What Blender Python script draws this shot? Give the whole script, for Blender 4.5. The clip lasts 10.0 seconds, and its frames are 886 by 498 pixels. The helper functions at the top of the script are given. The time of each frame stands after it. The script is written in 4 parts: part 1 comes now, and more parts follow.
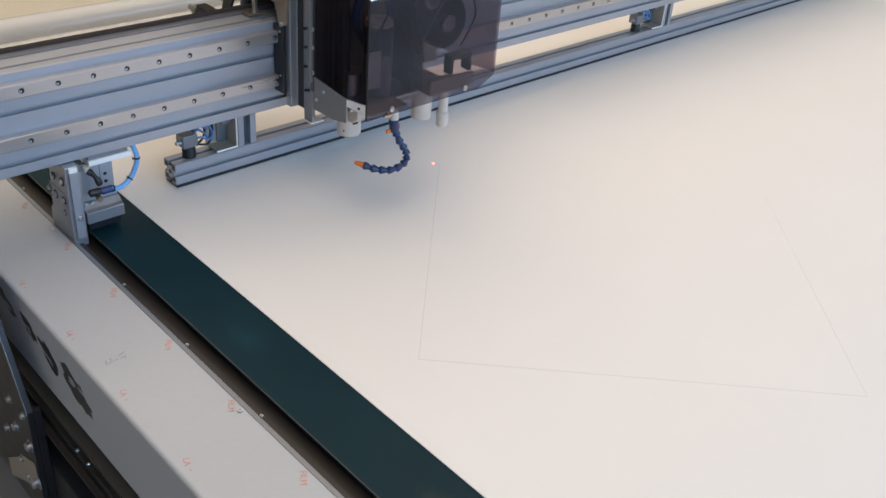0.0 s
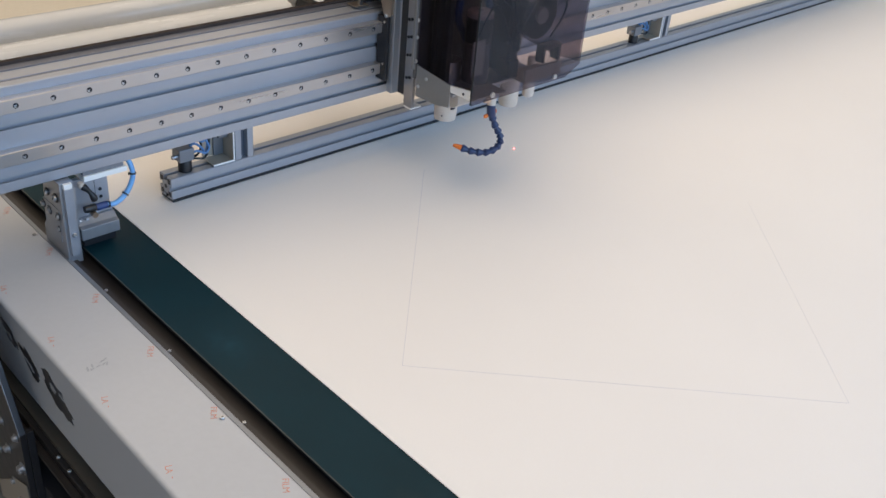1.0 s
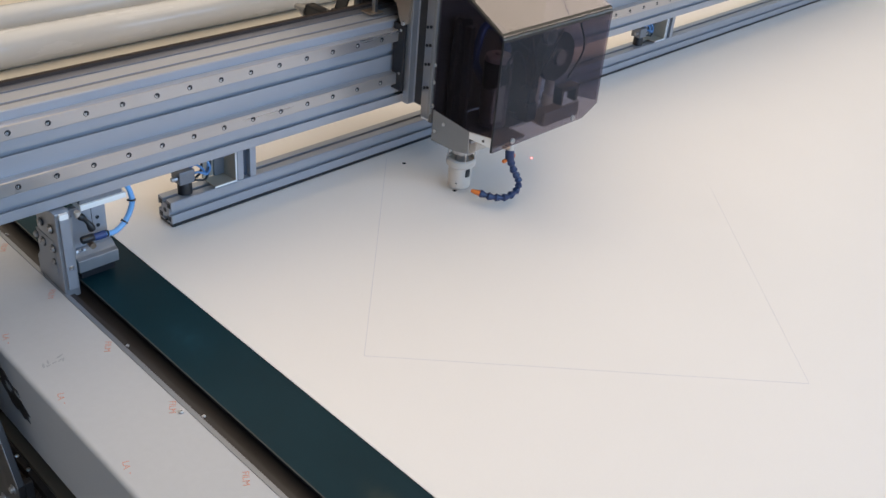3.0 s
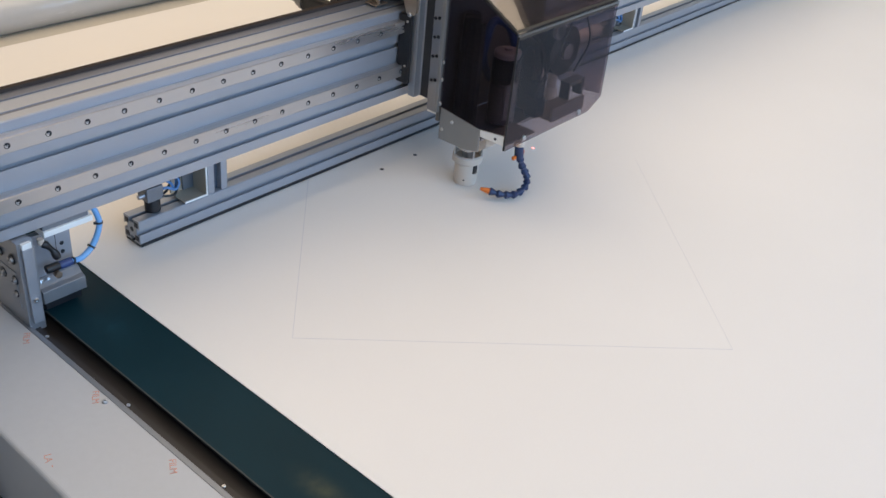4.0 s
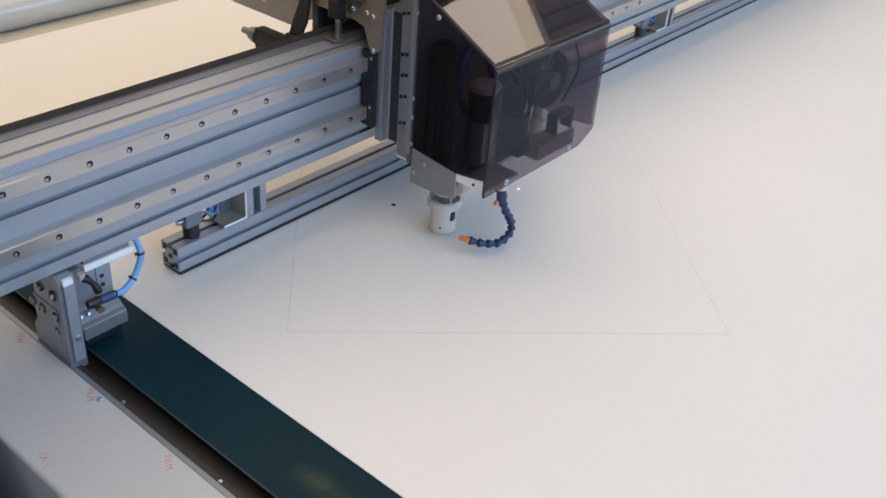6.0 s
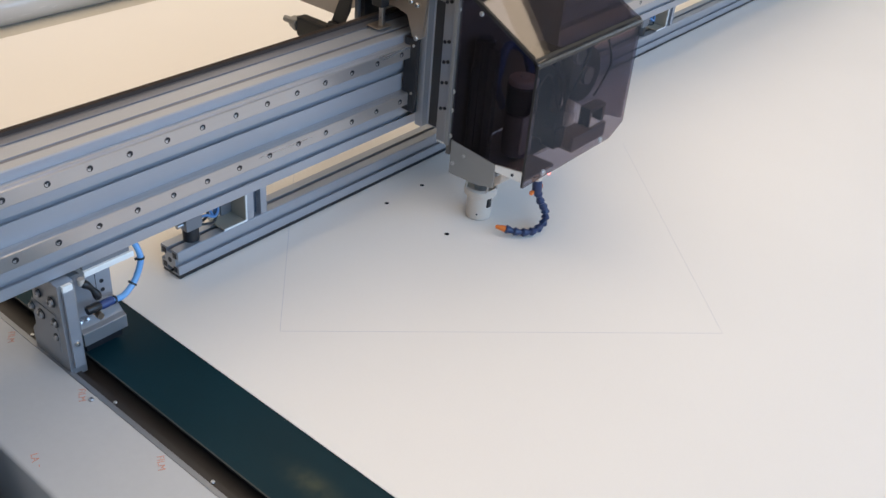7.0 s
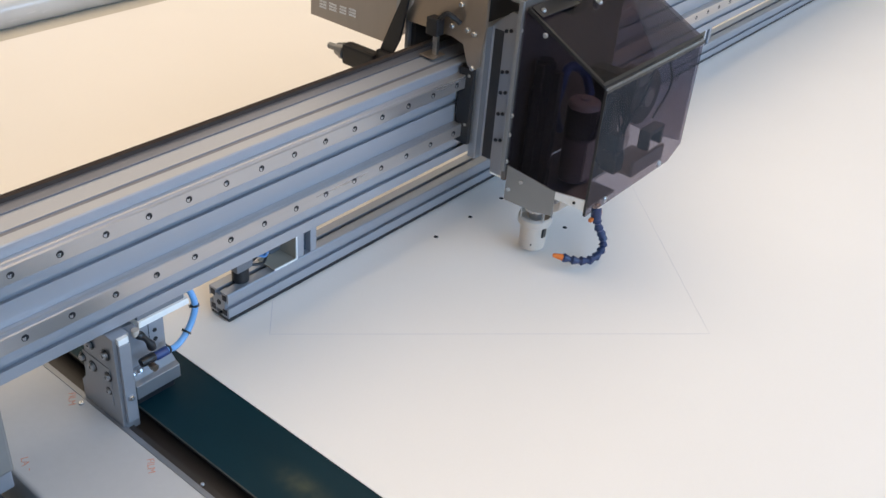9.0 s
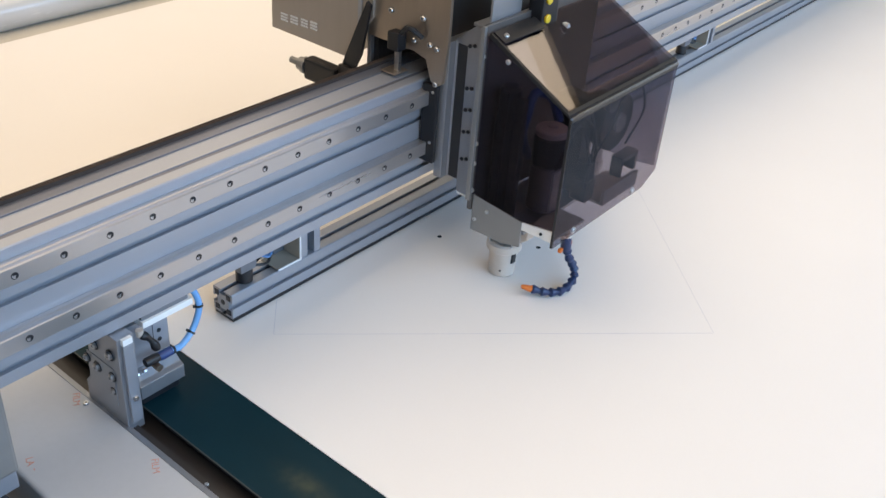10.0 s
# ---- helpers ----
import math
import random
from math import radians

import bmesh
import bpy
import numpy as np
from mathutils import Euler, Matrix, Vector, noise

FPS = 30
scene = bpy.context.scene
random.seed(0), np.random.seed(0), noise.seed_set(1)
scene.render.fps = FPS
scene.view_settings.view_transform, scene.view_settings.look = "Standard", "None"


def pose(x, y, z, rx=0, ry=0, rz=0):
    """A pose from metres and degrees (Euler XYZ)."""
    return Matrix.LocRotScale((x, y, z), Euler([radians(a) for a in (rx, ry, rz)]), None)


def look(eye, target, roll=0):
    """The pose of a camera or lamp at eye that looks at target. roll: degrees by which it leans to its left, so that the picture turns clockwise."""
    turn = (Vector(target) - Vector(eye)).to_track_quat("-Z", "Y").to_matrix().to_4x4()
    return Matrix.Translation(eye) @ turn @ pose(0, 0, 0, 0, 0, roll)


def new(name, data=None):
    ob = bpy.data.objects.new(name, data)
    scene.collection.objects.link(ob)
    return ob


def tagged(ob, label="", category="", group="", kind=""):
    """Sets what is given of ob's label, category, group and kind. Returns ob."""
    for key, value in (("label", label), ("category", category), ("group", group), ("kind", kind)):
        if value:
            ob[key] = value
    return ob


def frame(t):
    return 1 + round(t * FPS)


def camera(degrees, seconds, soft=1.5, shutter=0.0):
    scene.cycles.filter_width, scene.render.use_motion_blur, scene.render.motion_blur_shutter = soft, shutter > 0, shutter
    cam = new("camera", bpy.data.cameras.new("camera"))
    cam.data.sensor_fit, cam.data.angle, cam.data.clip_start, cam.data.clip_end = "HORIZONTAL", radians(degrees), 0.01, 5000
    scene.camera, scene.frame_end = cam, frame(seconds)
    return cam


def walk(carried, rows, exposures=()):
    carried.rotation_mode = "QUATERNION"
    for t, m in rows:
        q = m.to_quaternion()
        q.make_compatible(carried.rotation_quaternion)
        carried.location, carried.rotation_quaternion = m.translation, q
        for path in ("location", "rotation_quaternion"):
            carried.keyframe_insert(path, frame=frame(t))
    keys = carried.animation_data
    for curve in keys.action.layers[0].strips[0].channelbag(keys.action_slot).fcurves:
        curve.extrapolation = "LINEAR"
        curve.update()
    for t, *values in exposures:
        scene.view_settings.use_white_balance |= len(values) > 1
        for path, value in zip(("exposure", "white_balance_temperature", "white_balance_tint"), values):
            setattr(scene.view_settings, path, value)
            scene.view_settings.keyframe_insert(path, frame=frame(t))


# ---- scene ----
cam = camera(49.66, 10.0, soft=1.5)


def carried_pose(x, y, z, yaw, pitch, roll):
    return pose(x, y, z, 90 + pitch, 0, yaw) @ pose(0, 0, 0, 0, 0, roll)


PATH = [
    (0, -0.7003, -0.8580, 0.9370, -44.947, -31.570, 4.739),
    (0.5, -0.7048, -0.8596, 0.9498, -45.659, -31.499, 5.228),
    (1, -0.6966, -0.8584, 0.9404, -45.900, -31.257, 5.365),
    (1.5, -0.6999, -0.8496, 0.9512, -46.885, -31.682, 5.688),
    (2, -0.6953, -0.8457, 0.9463, -47.229, -31.803, 5.698),
    (2.5, -0.6856, -0.8569, 0.9382, -46.569, -31.581, 5.084),
    (4, -0.6621, -0.8828, 0.9287, -52.208, -32.427, 5.966),
    (4.5, -0.6531, -0.8803, 0.9290, -53.001, -32.993, 5.819),
    (5, -0.6582, -0.8836, 0.9240, -53.099, -32.849, 5.476),
    (5.5, -0.6617, -0.8841, 0.9317, -52.820, -32.897, 5.612),
    (6, -0.6533, -0.8886, 0.9238, -52.275, -32.885, 4.810),
    (7.5, -0.6481, -0.8838, 0.9297, -52.996, -33.186, 5.254),
    (8, -0.6479, -0.8833, 0.9315, -53.170, -33.088, 5.223),
    (8.5, -0.6455, -0.8944, 0.9342, -52.870, -32.952, 4.991),
    (9, -0.6506, -0.8961, 0.9317, -53.210, -32.886, 5.056),
    (9.5, -0.6475, -0.9001, 0.9343, -52.975, -32.907, 4.913),
    (10, -0.6502, -0.8972, 0.9320, -52.904, -32.919, 4.767),
]
walk(cam, [(t, carried_pose(*row)) for t, *row in PATH], 
     [(0, 0.12, 8450, 12), (4, 0.11, 8500, 12), (6, 0.10, 8550, 12), (7.5, 0.20, 8700, 12), (8.5, 0.25, 8800, 12), (10, 0.40, 8800, 12)])

# ---- light: daylight through the hall's windows and roof light, plus an added front fill ----
world = bpy.data.worlds.new("world")
scene.world = world
world.use_nodes = True
wn = world.node_tree.nodes
sky = wn.new("ShaderNodeTexSky")
sky.sky_type = "NISHITA"
sky.sun_disc = False
sky.sun_elevation, sky.sun_rotation = radians(38), radians(120)
wn["Background"].inputs["Strength"].default_value = 0.1
world.node_tree.links.new(sky.outputs[0], wn["Background"].inputs["Color"])


def window_light(name, m, w, h, watts, colour):
    data = bpy.data.lights.new(name, "AREA")
    data.shape, data.size, data.size_y = "RECTANGLE", w, h
    data.energy, data.color = watts, colour
    ob = new(name, data)
    ob.matrix_world = m
    return ob


# hall limits: x -3.5..5.5, y -4..5, floor -0.9, ceiling 3.3
HX0, HX1, HY0, HY1, HZ0, HZ1 = -3.5, 5.5, -4.0, 5.0, -0.9, 3.3
window_light("window_light_south", look((0.8, HY0 - 0.05, 1.9), (0.8, 0, 1.0)), 7.0, 2.0, 262, (0.235, 0.505, 1.0))
window_light("window_light_east", look((HX1 + 0.05, 0.8, 1.6), (0, 0.8, 1.2)), 6.0, 1.8, 18, (0.70, 0.86, 1.0))
window_light("roof_light", look((1.475, 2.2, HZ1 + 0.05), (1.475, 2.2, 0)), 5.95, 5.4, 128, (1.0, 0.925, 0.82))
window_light("roof_light_side", look((4.89, 2.7, HZ1 + 0.05), (4.89, 2.7, 0)), 0.86, 4.2, 14.0, (1.0, 0.925, 0.82))
# added fill above the viewpoint, no known source; brightens the front of the board
window_light("fill_light_front", look((-0.4, -1.75, HZ1 + 0.05), (-0.4, -1.75, 0)), 3.2, 1.5, 25, (1.0, 0.88, 0.73))


# ---- materials ----
def material(name, colour, rough=0.5, metal=0.0, scale=40.0, vary=0.08, bump=0.05, rough_vary=0.08,
             stretch=(1, 1, 1), stain=0.06, stain_scale=3.0, spec=0.5, coat=0.0):
    """Base colour varied at two scales, with uneven gloss and fine relief."""
    m = bpy.data.materials.new(name)
    m.use_nodes = True
    nt = m.node_tree
    n, l = nt.nodes, nt.links
    b = n["Principled BSDF"]
    b.inputs["Metallic"].default_value = metal
    b.inputs["Specular IOR Level"].default_value = spec
    b.inputs["Coat Weight"].default_value = coat
    tc = n.new("ShaderNodeTexCoord")
    mp = n.new("ShaderNodeMapping")
    mp.inputs["Scale"].default_value = stretch
    l.new(tc.outputs["Object"], mp.inputs["Vector"])
    fine = n.new("ShaderNodeTexNoise")
    fine.inputs["Scale"].default_value = scale
    fine.inputs["Detail"].default_value = 5
    coarse = n.new("ShaderNodeTexNoise")
    coarse.inputs["Scale"].default_value = stain_scale
    coarse.inputs["Detail"].default_value = 3
    l.new(mp.outputs[0], fine.inputs["Vector"])
    l.new(tc.outputs["Object"], coarse.inputs["Vector"])
    add = n.new("ShaderNodeMath")
    add.operation = "MULTIPLY_ADD"
    l.new(fine.outputs["Fac"], add.inputs[0])
    add.inputs[1].default_value = 2 * vary
    low = n.new("ShaderNodeMath")
    low.operation = "MULTIPLY_ADD"
    l.new(coarse.outputs["Fac"], low.inputs[0])
    low.inputs[1].default_value, low.inputs[2].default_value = 2 * stain, 1 - vary - stain
    l.new(low.outputs[0], add.inputs[2])
    mul = n.new("ShaderNodeVectorMath")
    mul.operation = "SCALE"
    mul.inputs[0].default_value = colour
    l.new(add.outputs[0], mul.inputs["Scale"])
    l.new(mul.outputs[0], b.inputs["Base Color"])
    rv = n.new("ShaderNodeMath")
    rv.operation = "MULTIPLY_ADD"
    l.new(fine.outputs["Fac"], rv.inputs[0])
    rv.inputs[1].default_value, rv.inputs[2].default_value = 2 * rough_vary, rough - rough_vary
    l.new(rv.outputs[0], b.inputs["Roughness"])
    if bump:
        bp = n.new("ShaderNodeBump")
        bp.inputs["Strength"].default_value, bp.inputs["Distance"].default_value = bump, 0.001
        l.new(fine.outputs["Fac"], bp.inputs["Height"])
        l.new(bp.outputs[0], b.inputs["Normal"])
    return m


def glow(name, colour, strength):
    m = bpy.data.materials.new(name)
    m.use_nodes = True
    b = m.node_tree.nodes["Principled BSDF"]
    b.inputs["Base Color"].default_value = (*colour, 1)
    b.inputs["Emission Color"].default_value = (*colour, 1)
    b.inputs["Emission Strength"].default_value = strength
    return m


def smoked(name="smoked_acrylic", mirror=0.022, grazing=0.48, tint=(0.61, 0.56, 0.595), dust=0.0):
    """Tinted acrylic: a clear sheet that darkens what lies behind it, with a glossy face."""
    m = bpy.data.materials.new(name)
    m.use_nodes = True
    nt = m.node_tree
    n, l = nt.nodes, nt.links
    n.remove(n["Principled BSDF"])
    tr = n.new("ShaderNodeBsdfTransparent")
    tr.inputs["Color"].default_value = (*tint, 1)
    gl = n.new("ShaderNodeBsdfGlossy")
    gl.inputs["Roughness"].default_value = 0.025
    gl.inputs["Color"].default_value = (1, 1, 1, 1)
    lw = n.new("ShaderNodeLayerWeight")
    lw.inputs["Blend"].default_value = 0.5
    pw = n.new("ShaderNodeMath")
    pw.operation = "POWER"
    l.new(lw.outputs["Facing"], pw.inputs[0])
    pw.inputs[1].default_value = 3.5
    sc = n.new("ShaderNodeMath")
    sc.operation = "MULTIPLY_ADD"
    l.new(pw.outputs[0], sc.inputs[0])
    sc.inputs[1].default_value, sc.inputs[2].default_value = grazing, mirror
    mix = n.new("ShaderNodeMixShader")
    l.new(sc.outputs[0], mix.inputs[0])
    l.new(tr.outputs[0], mix.inputs[1])
    l.new(gl.outputs[0], mix.inputs[2])
    clear = mix if mirror + grazing else tr
    if not dust:
        l.new(clear.outputs[0], n["Material Output"].inputs["Surface"])
        return m
    # uneven pale haze: thin dust, and a stand-in for the board's reflection
    tc = n.new("ShaderNodeTexCoord")
    cloud = n.new("ShaderNodeTexNoise")
    cloud.inputs["Scale"].default_value, cloud.inputs["Detail"].default_value = 14, 4
    l.new(tc.outputs["Object"], cloud.inputs["Vector"])
    amount = n.new("ShaderNodeMath")
    amount.operation = "MULTIPLY_ADD"
    l.new(cloud.outputs["Fac"], amount.inputs[0])
    amount.inputs[1].default_value, amount.inputs[2].default_value = dust, dust * 0.5
    film = n.new("ShaderNodeBsdfDiffuse")
    film.inputs["Color"].default_value = (0.72, 0.69, 0.68, 1)
    hazed = n.new("ShaderNodeMixShader")
    l.new(amount.outputs[0], hazed.inputs[0])
    l.new(clear.outputs[0], hazed.inputs[1])
    l.new(film.outputs[0], hazed.inputs[2])
    l.new(hazed.outputs[0], n["Material Output"].inputs["Surface"])
    return m


ALU = material("anodised_aluminium", (0.385, 0.395, 0.425), 0.45, 0.55, 60, 0.05, 0.03, 0.06, (0.05, 1, 1), 0.05, 6)
# dark tone painting the shade inside the hanger's slot
SLOTSHADE = material("slot_shade", (0.06, 0.075, 0.10), 0.6, 0.0, 60, 0.1, 0.02)
STEEL = material("ground_steel", (0.50, 0.47, 0.455), 0.30, 0.8, 90, 0.06, 0.02, 0.07, (0.05, 1, 1), 0.08, 9)
MILLED = material("milled_aluminium", (0.40, 0.41, 0.43), 0.4, 0.8, 120, 0.06, 0.04, 0.08, (1, 1, 0.1), 0.06, 12)
SCREW = material("zinc_screw", (0.55, 0.55, 0.56), 0.3, 1.0, 200, 0.1, 0.02)
DARKSCREW = material("black_oxide_screw", (0.03, 0.03, 0.035), 0.4, 0.5, 200, 0.2, 0.02)
RACKBASE = material("dull_dark_grey_steel", (0.16, 0.165, 0.19), 0.42, 0.5, 80, 0.1, 0.03, 0.06, (0.05, 1, 1), 0.1, 8)
RACK = material("oiled_steel_rack", (0.060, 0.044, 0.037), 0.7, 0.0, 80, 0.2, 0.05, stain=0.15, spec=0.1)
SHEET = material("matt_white_board", (0.82, 0.77, 0.718), 0.55, 0.0, 300, 0.014, 0.02, 0.06, (1, 1, 1), 0.028, 2.3)
BELT = material("green_conveyor_belt", (0.0015, 0.024, 0.033), 0.45, 0.0, 500, 0.12, 0.06, 0.06, (1, 1, 1), 0.24, 7, spec=0.11)


def soft_patch(m, spot, size, colour):
    """A soft patch of another colour with its own outline, at one place of a surface."""
    n, l = m.node_tree.nodes, m.node_tree.links
    b = n["Principled BSDF"]
    old = b.inputs["Base Color"].links[0].from_socket
    tc = n.new("ShaderNodeTexCoord")
    mp = n.new("ShaderNodeMapping")
    mp.vector_type = "TEXTURE"
    mp.inputs["Location"].default_value, mp.inputs["Scale"].default_value = spot, size
    l.new(tc.outputs["Object"], mp.inputs["Vector"])
    ball = n.new("ShaderNodeTexGradient")
    ball.gradient_type = "QUADRATIC_SPHERE"
    l.new(mp.outputs[0], ball.inputs["Vector"])
    cloud = n.new("ShaderNodeTexNoise")
    cloud.inputs["Scale"].default_value = 55
    l.new(tc.outputs["Object"], cloud.inputs["Vector"])
    amount = n.new("ShaderNodeMath")
    amount.operation = "MULTIPLY"
    l.new(ball.outputs["Fac"], amount.inputs[0])
    l.new(cloud.outputs["Fac"], amount.inputs[1])
    mix = n.new("ShaderNodeMix")
    mix.data_type = "RGBA"
    l.new(amount.outputs[0], mix.inputs[0])
    l.new(old, mix.inputs[6])
    mix.inputs[7].default_value = (*colour, 1)
    l.new(mix.outputs[2], b.inputs["Base Color"])


soft_patch(BELT, (-0.056, -0.262, 0.0), (0.034, 0.085, 0.05), (0.085, 0.09, 0.055))
soft_patch(BELT, (-0.060, 0.21, 0.0), (0.05, 0.09, 0.05), (0.006, 0.05, 0.072))
CHANNEL = material("brown_black_channel", (0.021, 0.016, 0.014), 0.55, 0.0, 60, 0.25, 0.05, 0.1, (1, 0.2, 1), 0.3, 5)
FILM = material("film_covered_cover", (0.475, 0.477, 0.48), 0.42, 0.0, 90, 0.035, 0.14, 0.10, (1, 1, 1), 0.05, 4)
DARKFRAME = material("dark_machine_frame", (0.022, 0.022, 0.025), 0.55, 0.1, 40, 0.2, 0.05, stain=0.2)
WHITEPL = material("ivory_plastic", (0.60, 0.505, 0.425), 0.45, 0.0, 90, 0.03, 0.03, stain=0.06, stain_scale=20)
HOSEBLUE = material("navy_hose_plastic", (0.010, 0.028, 0.085), 0.38, 0.0, 120, 0.1, 0.02)
NAVYLOOM = material("navy_cable_loom", (0.02, 0.05, 0.16), 0.4, 0.0, 120, 0.1, 0.02)
ORANGE = material("orange_nozzle_plastic", (0.75, 0.17, 0.03), 0.4, 0.0, 120, 0.06, 0.02)
AIRBLUE = material("blue_air_tube", (0.12, 0.38, 0.70), 0.3, 0.0, 80, 0.08, 0.0, coat=0.3)
DEEPBLUE = material("deep_blue_air_tube", (0.07, 0.23, 0.47), 0.35, 0.0, 80, 0.08, 0.0, coat=0.2)
BLACK = material("black_plastic", (0.012, 0.012, 0.014), 0.4, 0.0, 90, 0.2, 0.04)
MOTOR = material("motor_black_paint", (0.02, 0.02, 0.023), 0.35, 0.2, 60, 0.2, 0.02)
BRASS = material("brass_fitting", (0.60, 0.44, 0.34), 0.35, 1.0, 100, 0.1, 0.02)
BRONZE = material("bronze_tinted_plate", (0.45, 0.365, 0.295), 0.32, 0.85, 80, 0.08, 0.03, 0.06, (1, 1, 0.2))
GREYBOX = material("grey_sheet_metal", (0.30, 0.295, 0.285), 0.42, 0.6, 70, 0.05, 0.03, 0.06, (0.1, 1, 1), 0.06, 5)
BOXMETAL = material("taupe_brushed_sheet_metal", (0.44, 0.385, 0.335), 0.38, 0.6, 70, 0.07, 0.03, 0.06, (1, 1, 0.1), 0.08, 7)
TORN = material("torn_bare_steel", (0.06, 0.055, 0.055), 0.35, 0.6, 60, 0.3, 0.1, stain=0.3, stain_scale=30)
DARKPLATE = material("dark_steel_plate", (0.055, 0.052, 0.053), 0.38, 0.7, 50, 0.1, 0.04, stain=0.15, stain_scale=8)
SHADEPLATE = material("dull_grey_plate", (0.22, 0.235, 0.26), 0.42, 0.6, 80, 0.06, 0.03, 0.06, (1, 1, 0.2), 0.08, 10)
BACKPLATE = material("brown_grey_back_plate", (0.15, 0.135, 0.125), 0.42, 0.5, 60, 0.1, 0.03, stain=0.12, stain_scale=9)
SIDEPLATE = material("brushed_steel_side_plate", (0.35, 0.35, 0.36), 0.30, 0.85, 80, 0.08, 0.03, 0.06, (1, 1, 0.15), 0.1, 10)
TAN = material("warm_tan_panel", (0.40, 0.34, 0.27), 0.5, 0.2, 60, 0.06, 0.02)
PINKBODY = material("pinkish_grey_casting", (0.12, 0.105, 0.11), 0.5, 0.2, 60, 0.06, 0.03)
PINKCAP = material("pinkish_cast_cap", (0.32, 0.25, 0.23), 0.5, 0.0, 60, 0.06, 0.03)
LINE = material("faint_pencil_line", (0.62, 0.595, 0.61), 0.7, 0.0, 100, 0.1, 0.0)
SMUDGEDARK = material("worn_belt_hem", (0.03, 0.036, 0.036), 0.6, 0.0, 300, 0.3, 0.05, stain=0.3, stain_scale=12)
REDINK = material("orange_red_film_print", (0.62, 0.27, 0.20), 0.5, 0.0, 600, 0.25, 0.0)
SMUDGE = material("grey_adhesive_smudge", (0.36, 0.37, 0.38), 0.5, 0.0, 200, 0.2, 0.0)
ROLLFILM = material("wrapped_white_roll", (0.54, 0.545, 0.54), 0.26, 0.0, 25, 0.05, 0.16, 0.08, (0.2, 1, 1), 0.10, 3, coat=0.6)
BOARDEDGE = material("raw_board_edge", (0.55, 0.50, 0.42), 0.7, 0.0, 80, 0.1, 0.05)
PALEMARK = material("pale_print", (0.75, 0.74, 0.72), 0.5, 0.0, 100, 0.05, 0.0)
RIM = material("polished_rim", (0.75, 0.77, 0.8), 0.15, 1.0, 100, 0.05, 0.0)
DARKRIM = material("dark_acrylic_edge", (0.012, 0.011, 0.011), 0.4, 0.0, 100, 0.1, 0.0)
WHITEMETAL = material("bright_bracket", (0.86, 0.84, 0.80), 0.4, 0.0, 100, 0.05, 0.02)
WALL = material("hall_wall_paint", (0.42, 0.40, 0.37), 0.8, 0.0, 20, 0.04, 0.02)
CEIL = material("hall_ceiling_paint", (0.24, 0.21, 0.18), 0.8, 0.0, 20, 0.04, 0.02)
CONCRETE = material("concrete_floor", (0.24, 0.235, 0.225), 0.6, 0.0, 15, 0.1, 0.05)
OILBROWN = material("brown_oiled_steel", (0.11, 0.094, 0.075), 0.45, 0.2, 60, 0.2, 0.04, 0.08, (1, 0.1, 1), 0.2, 6)
HOLE = material("drilled_hole_black", (0.008, 0.008, 0.009), 0.8, 0.0, 100, 0.1, 0.0)
# side and front have no gloss; the pale haze paints in their reflection
SMOKE = smoked("smoked_acrylic", 0.0, 0.0, (0.62, 0.58, 0.62), 0.009)
SMOKEFRONT = smoked("hazed_smoked_acrylic", 0.0, 0.0, (0.61, 0.565, 0.595), 0.036)
SMOKETOP = smoked("polished_smoked_acrylic", 0.11, 0.75)
LASER = glow("laser_red", (1.0, 0.13, 0.15), 9.0)
YELLOW = material("yellow_button", (0.8, 0.5, 0.03), 0.4, 0.0, 90, 0.05, 0.0)


# ---- mesh helpers ----
def part(name, bm, mat, parent=None, label="", smooth=False):
    me = bpy.data.meshes.new(name)
    bmesh.ops.recalc_face_normals(bm, faces=bm.faces)
    if smooth:
        for f in bm.faces:
            f.smooth = True
    bm.to_mesh(me)
    bm.free()
    me.materials.append(mat)
    if smooth:
        me.set_sharp_from_angle(angle=radians(38))
    ob = new(name, me)
    if parent is not None:
        ob.parent = parent
    if label:
        ob["label"] = label
    return ob


def box(x0, x1, y0, y1, z0, z1, bevel=0.0, bm=None):
    own = bmesh.new()
    bmesh.ops.create_cube(own, size=1)
    for v in own.verts:
        v.co = ((x0 + x1) / 2 + v.co.x * (x1 - x0), (y0 + y1) / 2 + v.co.y * (y1 - y0), (z0 + z1) / 2 + v.co.z * (z1 - z0))
    if bevel:
        bmesh.ops.bevel(own, geom=own.edges[:], offset=bevel, segments=2, affect="EDGES", profile=0.6)
    return join(bm, own)


def join(bm, own):
    if bm is None:
        return own
    me = bpy.data.meshes.new("tmp")
    own.to_mesh(me)
    own.free()
    bm.from_mesh(me)
    bpy.data.meshes.remove(me)
    return bm


def turned(points, n=24, axis="z", at=(0, 0, 0), bm=None):
    """A body of revolution from (radius, height) pairs, along an axis."""
    own = bmesh.new()
    rings = []
    for r, h in points:
        ring = []
        for i in range(n):
            a = 2 * math.pi * i / n
            c, s = r * math.cos(a), r * math.sin(a)
            co = {"z": (c, s, h), "y": (c, h, -s), "x": (h, c, s)}[axis]
            ring.append(own.verts.new(Vector(co) + Vector(at)))
        rings.append(ring)
    for a, b in zip(rings, rings[1:]):
        for i in range(n):
            own.faces.new((a[i], a[(i + 1) % n], b[(i + 1) % n], b[i]))
    own.faces.new(rings[0])
    own.faces.new(rings[-1])
    return join(bm, own)


